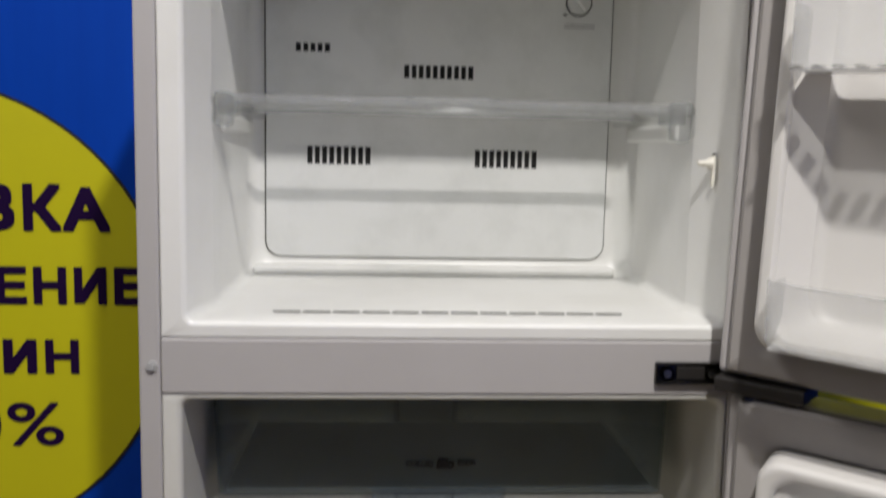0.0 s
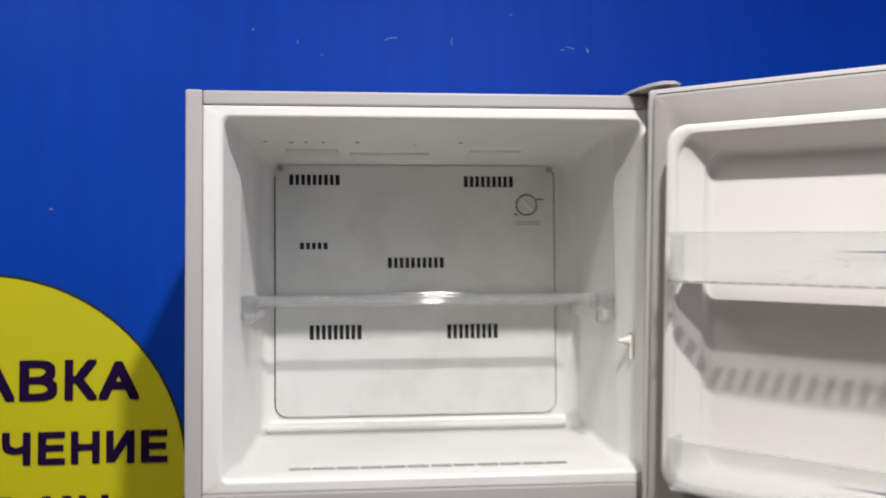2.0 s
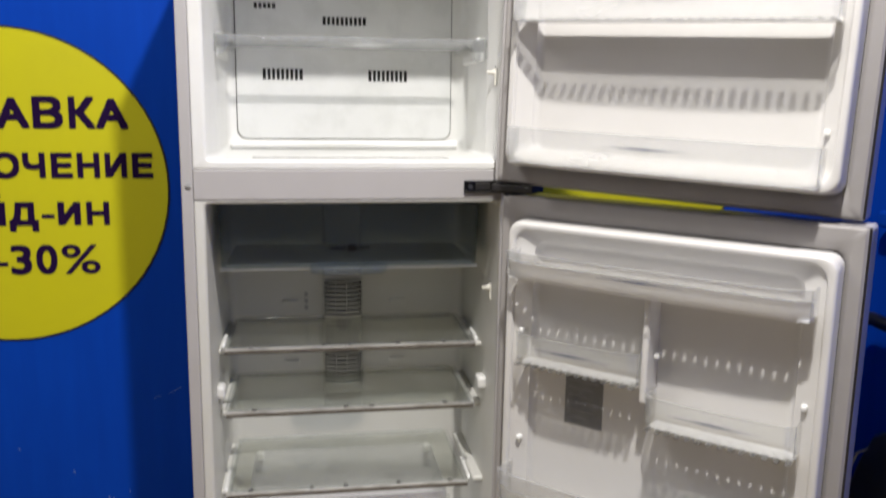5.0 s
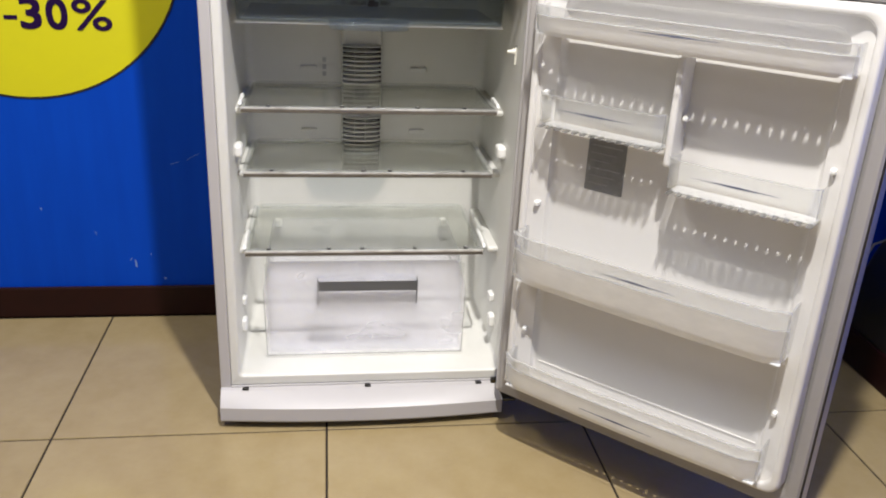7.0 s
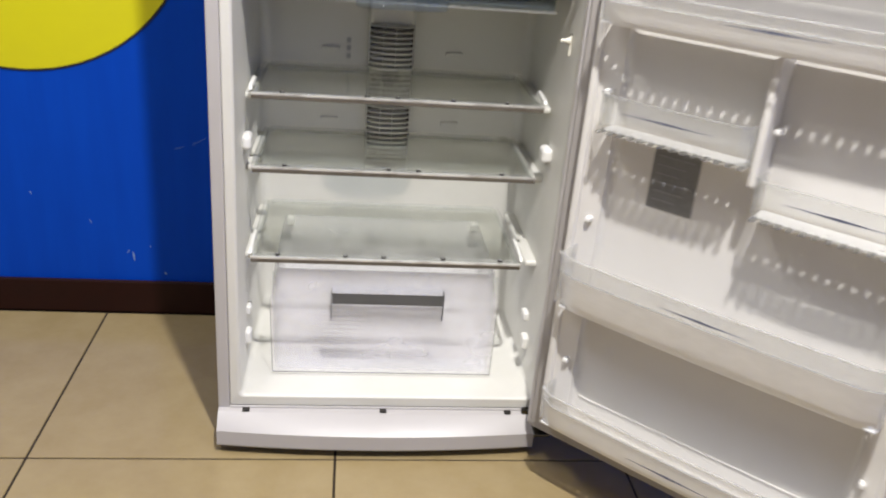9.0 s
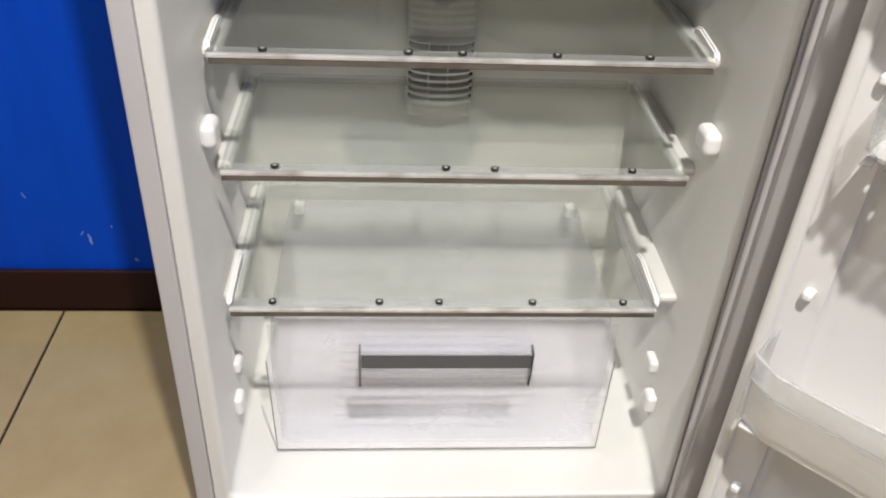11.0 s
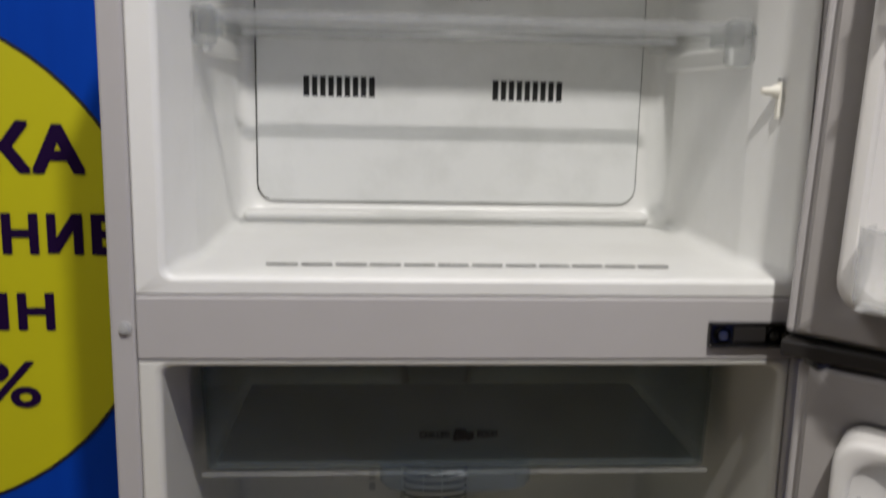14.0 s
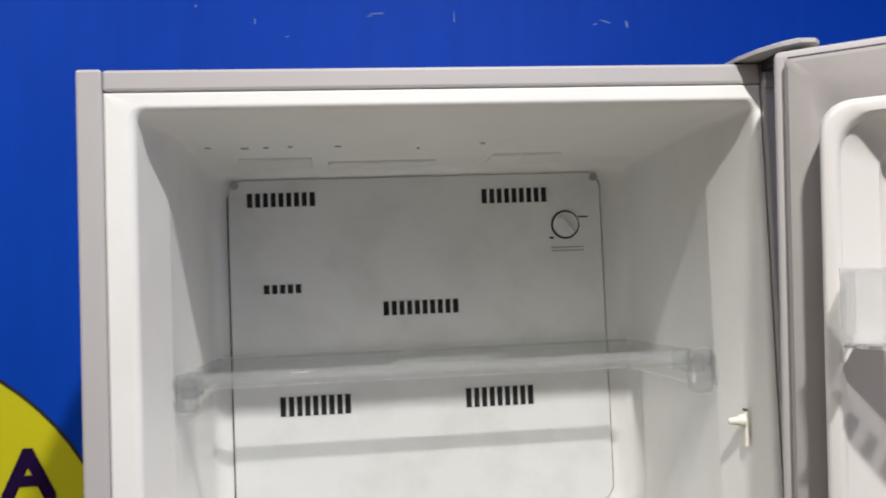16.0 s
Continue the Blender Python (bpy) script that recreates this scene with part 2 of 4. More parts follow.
def tube(bm, pts, r, n=8):
    """A round bar along a polyline."""
    rings = []
    for k, p in enumerate(pts):
        d = (Vector(pts[min(k + 1, len(pts) - 1)]) - Vector(pts[max(k - 1, 0)])).normalized()
        side = d.cross(Vector((0, 0, 1))) if abs(d.z) < 0.9 else d.cross(Vector((0, 1, 0)))
        side.normalize()
        up = side.cross(d)
        rings.append([tuple(Vector(p) + r * (math.cos(2 * math.pi * a / n) * side + math.sin(2 * math.pi * a / n) * up)) for a in range(n)])
    return loft(bm, rings, True, True)


def disc(bm, centre, axis, r, h, n=24):
    c, d = Vector(centre), Vector(axis).normalized()
    return tube(bm, [tuple(c), tuple(c + d * h)], r, n)


def words(name, text, at, height, width, material, parent, depth=0.0006, bold=0.0, slant=0.0, cap=0.728):
    """Lettering from the built-in font, set to a height and width, its lower right corner at 'at', facing -y."""
    cu = bpy.data.curves.new(name, "FONT")
    cu.body, cu.size, cu.shear = text.replace("\u0410", "A"), 1.0, slant
    tmp = bpy.data.objects.new(name, cu)
    scene.collection.objects.link(tmp)
    bpy.context.view_layer.update()
    me = bpy.data.meshes.new_from_object(tmp.evaluated_get(bpy.context.evaluated_depsgraph_get()))
    bpy.data.objects.remove(tmp)
    co = np.empty(len(me.vertices) * 3)
    me.vertices.foreach_get("co", co)
    co = co.reshape(-1, 3)
    lo, hi = co.min(0), co.max(0)
    sx, sy = (width - 2 * bold) / (hi[0] - lo[0]), (height - 2 * bold) / cap
    faces, n = [list(p.vertices) for p in me.polygons], len(co)
    verts, polys = [], []
    moves = ((0, 0), (-1, -1), (1, -1), (-1, 1), (1, 1), (-1, 0), (1, 0), (0, -1), (0, 1)) if bold else ((0, 0),)
    for k, (mx, mz) in enumerate(moves):
        put = np.stack([at[0] - bold + (co[:, 0] - hi[0]) * sx + mx * bold, at[1] - depth - 0.00018 * k + 0 * co[:, 2], at[2] + bold + co[:, 1] * sy + mz * bold], 1)
        verts += put.tolist()
        polys += [[v + n * k for v in f] for f in faces]
    bpy.data.meshes.remove(me)
    me = bpy.data.meshes.new(name)
    me.from_pydata(verts, [], polys)
    me.materials.clear()
    me.materials.append(material)
    me.update()
    ob = new(name, me)
    ob.parent = parent
    return ob


# ---- the room ----
XW, XE, YS, YN = -2.6, 1.78, -4.2, 0.555


def slab(name, lo, hi, material, label, category):
    return tagged(part(name, boxes((lo, hi)), material), label, category, kind="structure")


north = slab("wall_north", (XW - 0.1, YN, -0.05), (XE + 0.1, YN + 0.12, CEIL), BLUE, "scuffed glossy blue painted shop wall behind the refrigerator", "wall")
slab("wall_east", (XE, YS, -0.05), (XE + 0.12, YN, CEIL), BLUE, "glossy blue painted side wall of the shop", "wall")
slab("wall_west", (XW - 0.12, YS, -0.05), (XW, YN, CEIL), SHOP_WALL, "plain pale side wall of the shop", "wall")
slab("wall_south", (XW - 0.12, YS - 0.12, -0.05), (XE + 0.12, YS, CEIL), SHOP_WALL, "plain pale back wall of the shop", "wall")
slab("ceiling", (XW - 0.12, YS - 0.12, CEIL), (XE + 0.12, YN + 0.12, CEIL + 0.1), PLASTER, "plain white painted shop ceiling", "ceiling")


def skirting(name, lo, hi, label):
    bm = boxes((lo, hi, 0.005, 2))
    return tagged(part(name, bm, SKIRT), label, "skirting", kind="structure")


skirting("baseboard_north", (XW, YN - 0.014, 0.001), (1.64, YN - 0.001, 0.092), "glossy dark brown skirting board along the blue wall")
skirting("baseboard_east", (1.655, YS, 0.001), (XE - 0.001, YN - 0.016, 0.10), "broad dark brown skirting plinth along the blue side wall")

floor = tagged(part("floor", boxes(((XW - 0.1, YS - 0.1, -0.05), (XE + 0.1, YN + 0.1, -0.0025))), GROUT), "glossy beige square floor tiles with thin dark joints", "floor", kind="structure")


tagged(part("wall_ledge", boxes(((1.715, -0.70, 0.935), (XE - 0.0005, 0.275, 0.978), 0.008, 3)), BLUE), "narrow blue painted ledge along the side wall", "ledge", kind="structure")

# ---- things by the side wall ----
bar = thing("wall_handle", pose(1.70, 0.0, 0.69), "black round handle bar fixed to the blue side wall", "handle")
bm = bmesh.new()
tube(bm, [(0, 0.255, 0.004), (0, 0.235, 0.008), (0, 0.10, 0.004), (0, -0.20, 0.0)], 0.018, 12)
part("grip_bar", bm, BLACK, bar, smooth=True)
for y in (0.20, -0.16):
    part("bracket", boxes(((0.0, y - 0.012, -0.010), (0.0795, y + 0.012, 0.014), 0.004)), BLACK, bar)
bag = thing("black_bag", pose(1.718, -0.02, 0.1005), "slouched matt black bag standing on the brown plinth", "bag")
bm = bmesh.new()
loops = []
for z, ya, yb, xa, xb in ((0.0, -0.24, 0.275, -0.056, 0.050), (0.015, -0.26, 0.285, -0.060, 0.056), (0.12, -0.25, 0.255, -0.058, 0.056), (0.22, -0.23, 0.230, -0.050, 0.056), (0.30, -0.19, 0.195, -0.036, 0.054), (0.335, -0.14, 0.15, -0.016, 0.050)):
    loops.append([(u + 0.004 * math.sin(9 * v + 30 * z), v, z) for u, v in rr(xa, xb, ya, yb, 0.03, 5)])
part("sack", loft(bm, loops, True, True), BLACK, bag, smooth=True)
bm = bmesh.new()
tube(bm, [(-0.030, 0.12, 0.315), (-0.044, 0.225, 0.240), (-0.052, 0.265, 0.120), (-0.056, 0.288, 0.020)], 0.003, 6)
part("seam", bm, GREY, bag, "pale piping along the edge")

# ---- ceiling lamps, out of view ----
def tube_lamp(x, y, long, wide):
    ob = thing("ceiling_lamp", pose(x, y, CEIL), "white tube lamp housing added out of view under the shop ceiling", "lamp", "ceiling lamps")
    part("housing", boxes(((-wide, -long / 2, -0.05), (wide, long / 2, -0.0005), 0.006)), PLASTER, ob)
    for u in (-0.5, 0.5):
        bm = bmesh.new()
        tube(bm, [(u * wide, -long / 2, -0.066), (u * wide, long / 2, -0.066)], 0.013, 12)
        part("tube", bm, PLASTER, ob)


# First housing belongs to the key lamp, the other three to the added fills.
for lx, ly, long, wide in ((0.510, -1.18, 0.30, 0.10), (-0.85, -0.45, 1.2, 0.07), (1.5, -1.2, 1.2, 0.07), (0.0, -3.3, 1.2, 0.07)):
    tube_lamp(lx, ly, long, wide)

# ---- scuffs in the wall paint ----
CHALK = painted("chipped_plaster", (0.16, 0.25, 0.50), (0.07, 0.16, 0.44), 0.8, stain_scale=60)
rng = random.Random(7)


def scuff(x, z, wide, high, lean=0.0):
    """A thin ragged flake of missing paint."""
    bm = bmesh.new()
    pts = []
    for k in range(11):
        a = 2 * math.pi * k / 11
        r = rng.uniform(0.45, 1.0)
        u, v = wide / 2 * r * math.cos(a), high / 2 * r * math.sin(a)
        pts.append((x + u * math.cos(lean) - v * math.sin(lean), z + u * math.sin(lean) + v * math.cos(lean)))
    loft(bm, [[(u, YN - 0.0001, v) for u, v in pts], [(u, YN - 0.0007, v) for u, v in pts]], False, True)
    part("scuff", bm, CHALK, north, "pale scuff in the paint")


for x, z, wide, high, lean in ((0.110, 1.885, 0.004, 0.016, 0.1), (0.304, 1.897, 0.034, 0.003, 0.05), (0.290, 1.893, 0.012, 0.003, 0.3), (0.426, 1.891, 0.003, 0.026, 0.0), (0.678, 1.882, 0.030, 0.003, -0.3), (0.660, 1.878, 0.012, 0.003, 0.2), (0.713, 1.878, 0.006, 0.016, 0.4), (0.159, 1.860, 0.008, 0.003, 0.2),
                               (-0.373, 1.543, 0.011, 0.005, 0.1), (-0.386, 0.250, 0.003, 0.022, 0.4), (-0.288, 0.158, 0.006, 0.030, 0.15), (-0.300, 0.170, 0.020, 0.005, 0.9), (-0.245, 0.185, 0.004, 0.010, 0.0), (-0.119, 0.465, 0.050, 0.002, 0.5), (-0.160, 0.450, 0.030, 0.002, 0.3), (-0.212, 0.112, 0.006, 0.012, 0.7), (0.02, 1.91, 0.006, 0.006, 0.0), (0.55, 1.95, 0.010, 0.003, 0.2), (-0.52, 0.32, 0.005, 0.010, 0.3)):
    scuff(x, z, wide, high, lean)


# ---- round signs on the wall ----
def round_sign(cx, cz, r, label):
    sign = thing("round_sign", pose(cx, YN, cz), label, "sign", "round wall signs")
    bm = bmesh.new()
    disc(bm, (0, -0.0002, 0), (0, -1, 0), r, 0.0012, 72)
    part("disc", bm, YELLOW, sign)
    bm = bmesh.new()
    loops = []
    for rad, y in ((r, -0.0004), (r + 0.003, -0.0004), (r + 0.003, -0.0018), (r - 0.002, -0.0018), (r - 0.002, -0.0004)):
        loops.append([(rad * math.cos(2 * math.pi * k / 72), y, rad * math.sin(2 * math.pi * k / 72)) for k in range(72)])
    part("border", loft(bm, loops), BLACKLINE, sign, "thin black cut edge")
    return sign


sign = round_sign(-0.505, 1.017, 0.396, "round yellow vinyl sign with dark violet lettering on blue wall")
def letter_row(row, z, high, bold, rise=0.0, cap=0.728):
    """Letters of one line, each set between its own left and right edge."""
    for text, left, right in row:
        words("lettering", text, (right, -0.0016, z + rise * (left + right) / 2), high, right - left, INK, sign, bold=bold, cap=cap)


letter_row((("ДОС", -0.309, -0.100), ("Т", -0.087, -0.013), ("А", -0.0115, 0.0676), ("В", 0.0758, 0.1476), ("К", 0.1615, 0.2242), ("А", 0.2256, 0.3044)), 0.1485, 0.080, 0.0034)
letter_row((("ПОДКЛ", -0.363, -0.063), ("Ю", -0.0495, 0.0363), ("Ч", 0.0445, 0.0981), ("Е", 0.1119, 0.1633), ("Н", 0.1744, 0.229), ("И", 0.2416, 0.2952), ("Е", 0.308, 0.3592)), 0.0240, 0.0645, 0.0032)
letter_row((("тре", -0.253, -0.073), ("й", -0.063, -0.0046), ("д", 0.0036, 0.0736), ("и", 0.1206, 0.1763)), -0.0965, 0.060, 0.0032, cap=0.542)
letter_row((("Н", 0.1903, 0.2465),), -0.0965, 0.060, 0.0030)
letter_row((("3", -0.0004, 0.0503), ("0", 0.0614, 0.1126)), -0.2225, 0.0795, 0.0026)
letter_row((("%", 0.1237, 0.2174),), -0.2225, 0.0795, 0.0012)
for left, right, z in ((0.0819, 0.1123, -0.0735), (-0.0386, -0.0073, -0.196)):
    part("lettering", boxes(((left, -0.0026, z - 0.0052), (right, -0.0016, z + 0.0052))), INK, sign)
round_sign(1.15, 1.235, 0.396, "round yellow vinyl sign mostly hidden behind the open door")


# ---- refrigerator ----
W, H, DEPTH = 0.676, 1.664, 0.525
FL = 0.023                                   # width of the steel front flange
fridge = thing("refrigerator", pose(0, 0, 0), "white top-freezer refrigerator, empty, both doors wide open", "refrigerator")

bm = bmesh.new()
box(bm, (0, 0, 0.075), (FL, DEPTH, H), 0.003)
box(bm, (W - FL, 0, 0.075), (W, DEPTH, H), 0.003)
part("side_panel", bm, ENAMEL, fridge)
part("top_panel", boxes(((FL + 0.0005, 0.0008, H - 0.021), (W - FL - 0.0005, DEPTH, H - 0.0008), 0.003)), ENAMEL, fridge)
part("back_board", boxes(((FL + 0.001, DEPTH - 0.02, 0.09), (W - FL - 0.001, DEPTH - 0.001, H - 0.022), 0.002)), GREY, fridge)
part("base_pan", boxes(((0.01, 0.03, 0.012), (W - 0.01, DEPTH - 0.02, 0.074), 0.004)), BLACK, fridge)
for x in (0.06, W - 0.06):
    for y in (0.08, DEPTH - 0.08):
        bm = bmesh.new()
        disc(bm, (x, y, 0.0005), (0, 0, 1), 0.02, 0.013, 16)
        part("foot", bm, BLACK, fridge)


def liner(name, x0, x1, z0, z1, cx0, cx1, cz0, cz1, back, label, material, crease=0.0, taper=0.003):
    """A moulded cavity: flat rim, rounded mouth, walls with draft and, where there is a crease, a flared front; rounded back corners."""
    bm = bmesh.new()
    loops = [front(rr(x0, x1, z0, z1, 0.001), 0.012), front(rr(x0, x1, z0, z1, 0.001), 0.004), front(rr(x0 + 0.002, x1 - 0.002, z0 + 0.002, z1 - 0.002, 0.002), 0.0022)]
    loops.append(front(rr(cx0 - 0.006, cx1 + 0.006, cz0 - 0.006, cz1 + 0.006, 0.014), 0.002))
    for k in range(5):
        a = radians(90 * k / 4)
        o = 0.006 * (1 - math.sin(a))
        loops.append(front(rr(cx0 - o, cx1 + o, cz0 - o * 0.75, cz1 + o * 0.75, 0.012), 0.002 + 0.009 * (1 - math.cos(a))))
    if crease:
        loops.append(front(rr(cx0 + 0.001, cx1 - 0.002, cz0, cz1, 0.012), 0.045))
        loops.append(front(rr(cx0 + 0.011, cx1 - 0.0155, cz0, cz1, 0.013), crease - 0.004))
        loops.append(front(rr(cx0 + 0.0112, cx1 - 0.0158, cz0, cz1, 0.013), crease + 0.002))
    loops.append(front(rr(cx0 + taper, cx1 - taper, cz0 + 0.001, cz1 - 0.002, 0.014), back - 0.03))
    for k in range(1, 6):
        a = radians(90 * k / 5)
        o = taper + 0.022 * (1 - math.cos(a))
        p = 0.003 + 0.026 * (1 - math.cos(a))
        loops.append(front(rr(cx0 + o, cx1 - o, cz0 - 0.002 + p, cz1 + 0.001 - p, 0.024), back - 0.03 + 0.03 * math.sin(a)))
    loft(bm, loops, cap1=True)
    return part(name, bm, material, fridge, label, smooth=True)


LX0, LX1 = FL + 0.0005, W - FL - 0.0005
FZ0, FZ1 = 1.108, H - 0.0215                 # freezer mouth between beam and top
CX0, CX1 = 0.0445, 0.6435                   # cooler walls
GX0, GX1 = 0.0515, 0.6445                   # freezer mouth
freezer = liner("freezer_liner", LX0, LX1, FZ0, FZ1, GX0, GX1, 1.126, 1.625, 0.379, "white moulded freezer cavity, slightly stained", LINER, crease=0.092, taper=0.007)
cooler = liner("cooler_liner", LX0, LX1, 0.088, 1.0455, CX0, CX1, 0.112, 1.0385, 0.405, "white moulded cooler cavity", DIM_LINER)

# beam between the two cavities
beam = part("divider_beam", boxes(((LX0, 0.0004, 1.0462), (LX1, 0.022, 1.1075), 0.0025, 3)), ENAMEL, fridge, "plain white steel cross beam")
bm = bmesh.new()
disc(bm, (0.0145, 0.001, 1.077), (0, -1, 0), 0.0062, 0.006, 12)
bmesh.ops.bevel(bm, geom=[e for e in bm.edges if all(v.co.y < -0.004 for v in e.verts)], offset=0.0025, segments=2, affect="EDGES")
part("plug", bm, GREY, fridge, "small round grey plug")

# middle hinge on the beam
hinge = part("middle_hinge", boxes(((0.566, -0.0030, 1.0600), (0.652, 0.0002, 1.0850), 0.001), ((0.566, -0.0075, 1.0600), (0.640, -0.0028, 1.0645), 0.0015), ((0.566, -0.0060, 1.0820), (0.640, -0.0028, 1.0850), 0.001), ((0.566, -0.0060, 1.0600), (0.5690, -0.0028, 1.0850), 0.001), ((0.636, -0.078, 1.0610), (0.672, -0.002, 1.0680), 0.0015), ((0.636, -0.016, 1.0610), (0.668, -0.0028, 1.0850), 0.002)), CHROME, fridge, "dark chromed middle hinge")
part("cover_strip", boxes(((0.590, -0.0052, 1.0660), (0.622, -0.0030, 1.0805), 0.001)), BLACK, hinge, "dull dark cover strip")
for x in (0.5795, 0.630):
    bm = bmesh.new()
    disc(bm, (x, -0.0030, 1.0725), (0, -1, 0), 0.0066, 0.0032, 16)
    bmesh.ops.bevel(bm, geom=[e for e in bm.edges if all(v.co.y < -0.005 for v in e.verts)], offset=0.0014, segments=2, affect="EDGES")
    screw = part("screw", bm, BOLT, hinge, "bright domed screw head", smooth=True)
    part("screw_slot", boxes(((x - 0.0040, -0.0066, 1.0717), (x + 0.0040, -0.0061, 1.0733))), DARK, screw)
bm = bmesh.new()
disc(bm, (0.655, -0.062, 1.050), (0, 0, 1), 0.006, 0.05, 14)
part("hinge_pin", bm, CHROME, hinge)

# top hinge with its cover
bm = bmesh.new()
outline = [(0.622, 0.055), (0.626, 0.000), (0.634, -0.030), (0.646, -0.054), (0.658, -0.067), (0.672, -0.068), (0.680, -0.060), (0.683, -0.045), (0.682, -0.020), (0.674, 0.004), (0.672, 0.055)]
loft(bm, [[(x, y, H + z) for x, y in outline] for z in (0.0006, 0.0040)] + [[(0.65 + (x - 0.65) * 0.86, -0.01 + (y + 0.01) * 0.93, H + 0.0056) for x, y in outline]], True, True)
top_hinge = part("hinge_cover", bm, ENAMEL, fridge, "white plastic hinge cover")
part("hinge_plate", boxes(((0.652, -0.036, H - 0.010), (0.677, -0.0006, H + 0.0004), 0.001)), BLACK, top_hinge, "black hinge recess")
part("hinge_leaf", boxes(((0.654, -0.004, H - 0.026), (0.6755, -0.0004, H - 0.0104), 0.001)), GREY, top_hinge, "grey hinge leaf")

# bottom hinge and toe kick
part("bottom_hinge", boxes(((0.622, -0.012, 0.078), (0.664, 0.0, 0.094), 0.003), ((0.636, -0.085, 0.078), (0.668, -0.004, 0.085), 0.002)), CHROME, fridge, "dull steel bottom hinge")
bm = bmesh.new()
n = 24
loops = []
for k in range(n + 1):
    x = 0.001 + (W - 0.03) * k / n
    bow = 0.018 * (1 - (2 * k / n - 1) ** 2)
    prof = [(0.004, 0.0840), (-0.009, 0.0836), (-0.014 - bow * 0.25, 0.0805), (-0.0385 - bow, 0.0530), (-0.0395 - bow, 0.0220), (-0.0350 - bow, 0.0165), (0.004, 0.0165)]
    loops.append([(x, y, z) for y, z in prof])
part("sill", boxes(((LX0, -0.0022, 0.0780), (LX1, 0.012, 0.0874), 0.001)), ENAMEL, fridge, "plain white sill strip")
kick = part("toe_kick", loft(bm, loops, True, True), ENAMEL, fridge, "bowed white plastic toe kick", smooth=True)
for x in (0.056, 0.333, 0.593):
    part("clip", boxes(((x - 0.007, -0.014, 0.0825), (x + 0.007, -0.0024, 0.0862), 0.001)), BLACK, kick)

# ---- freezer inside ----
PX0, PX1, PZ0, PZ1, PY = 0.084, 0.597, 1.152, 1.609, 0.372
bm = bmesh.new()
loft(bm, [front(rr(PX0, PX1, PZ0, PZ1, 0.022), 0.3785), front(rr(PX0, PX1, PZ0, PZ1, 0.022), PY + 0.002), front(rr(PX0 + 0.0015, PX1 - 0.0015, PZ0 + 0.0015, PZ1 - 0.0015, 0.021), PY)], cap1=True)
panel = part("duct_panel", bm, PANEL, fridge, "pale grey freezer air duct panel")
# Black ring painted for the gap's shade, wider at the sides and top.
bm = bmesh.new()
loft(bm, [front(rr(PX0 - 0.0025, PX1 + 0.0022, PZ0 - 0.0008, PZ1 + 0.0028, 0.022), PY + 0.0066), front(rr(PX0 - 0.0004, PX1 + 0.0004, PZ0 - 0.0004, PZ1 + 0.0004, 0.022), PY + 0.0066)])
part("shadow_gap", bm, BLACK, panel, "black ring drawn as the shade in the gap round the panel")


def vent(x0, x1, z0, z1, count):
    """A row of upright slots in a slightly raised surround, over a painted-shade sheet."""
    pitch = (x1 - x0) / count
    part("vent_shade", boxes(((x0 - 0.001, PY - 0.0006, z0 - 0.001), (x1 + 0.001, PY + 0.001, z1 + 0.001))), DARK, panel)
    for k in range(count + 1):
        cx = x0 + k * pitch
        wd = 0.0018 if 0 < k < count else 0.0012
        part("vent_bar", boxes(((cx - wd, PY - 0.0016, z0 - 0.001), (cx + wd, PY - 0.0007, z1 + 0.001), 0.0003, 1)), PANEL, panel)


vent(0.108, 0.201, 1.573, 1.590, 9)
vent(0.427, 0.521, 1.570, 1.588, 9)
vent(0.286, 0.391, 1.421, 1.438, 10)
vent(0.127, 0.179, 1.456, 1.466, 5)
vent(0.144, 0.240, 1.292, 1.316, 9)
vent(0.394, 0.490, 1.291, 1.315, 9)

bm = bmesh.new()
ring = []
for rad, y in ((0.0200, PY), (0.0200, PY - 0.0012), (0.0178, PY - 0.0012), (0.0178, PY)):
    ring.append([(0.545 + rad * math.cos(radians(a)), y, 1.536 + rad * math.sin(radians(a))) for a in range(0, 360, 10)])
part("dial_ring", loft(bm, ring), BLACK, panel, "thin dark ring")
bm = bmesh.new()
disc(bm, (0.545, PY, 1.536), (0, -1, 0), 0.0170, 0.006, 32)
box(bm, (0.542, PY - 0.0125, 1.521), (0.548, PY - 0.005, 1.551), 0.002)
dial = part("dial", bm, PANEL, panel, "round pale temperature dial")
dial.matrix_world = Matrix.Translation((0.545, 0, 1.536)) @ pose(0, 0, 0, 0, -40, 0) @ Matrix.Translation((-0.545, 0, -1.536))
part("dial_mark", boxes(((0.5635, PY - 0.0007, 1.5455), (0.578, PY, 1.5475))), BLACK, panel)
part("dial_mark", boxes(((0.522, PY - 0.0007, 1.517), (0.528, PY, 1.5195))), BLACK, panel)
part("print_bar", boxes(((0.524, PY - 0.0006, 1.5035), (0.570, PY, 1.5055)), ((0.524, PY - 0.0006, 1.4990), (0.570, PY, 1.5010))), GREY, panel)
for x in (PX0 + 0.009, PX1 - 0.009):
    bm = bmesh.new()
    disc(bm, (x, PY, PZ1 - 0.007), (0, -1, 0), 0.0055, 0.003, 14)
    box(bm, (x - 0.004, PY - 0.0036, PZ1 - 0.0078), (x + 0.004, PY - 0.0028, PZ1 - 0.0062))
    part("screw", bm, GREY, panel)

# raised mouldings of the freezer ceiling and the slotted floor line
for x in (0.155, 0.475):
    part("ceiling_rib", boxes(((x - 0.045, 0.28, 1.6195), (x + 0.045, 0.345, 1.6245), 0.002)), LINER, freezer)
part("ceiling_plate", boxes(((0.22, 0.315, 1.6185), (0.36, 0.350, 1.6240), 0.002)), LINER, freezer)
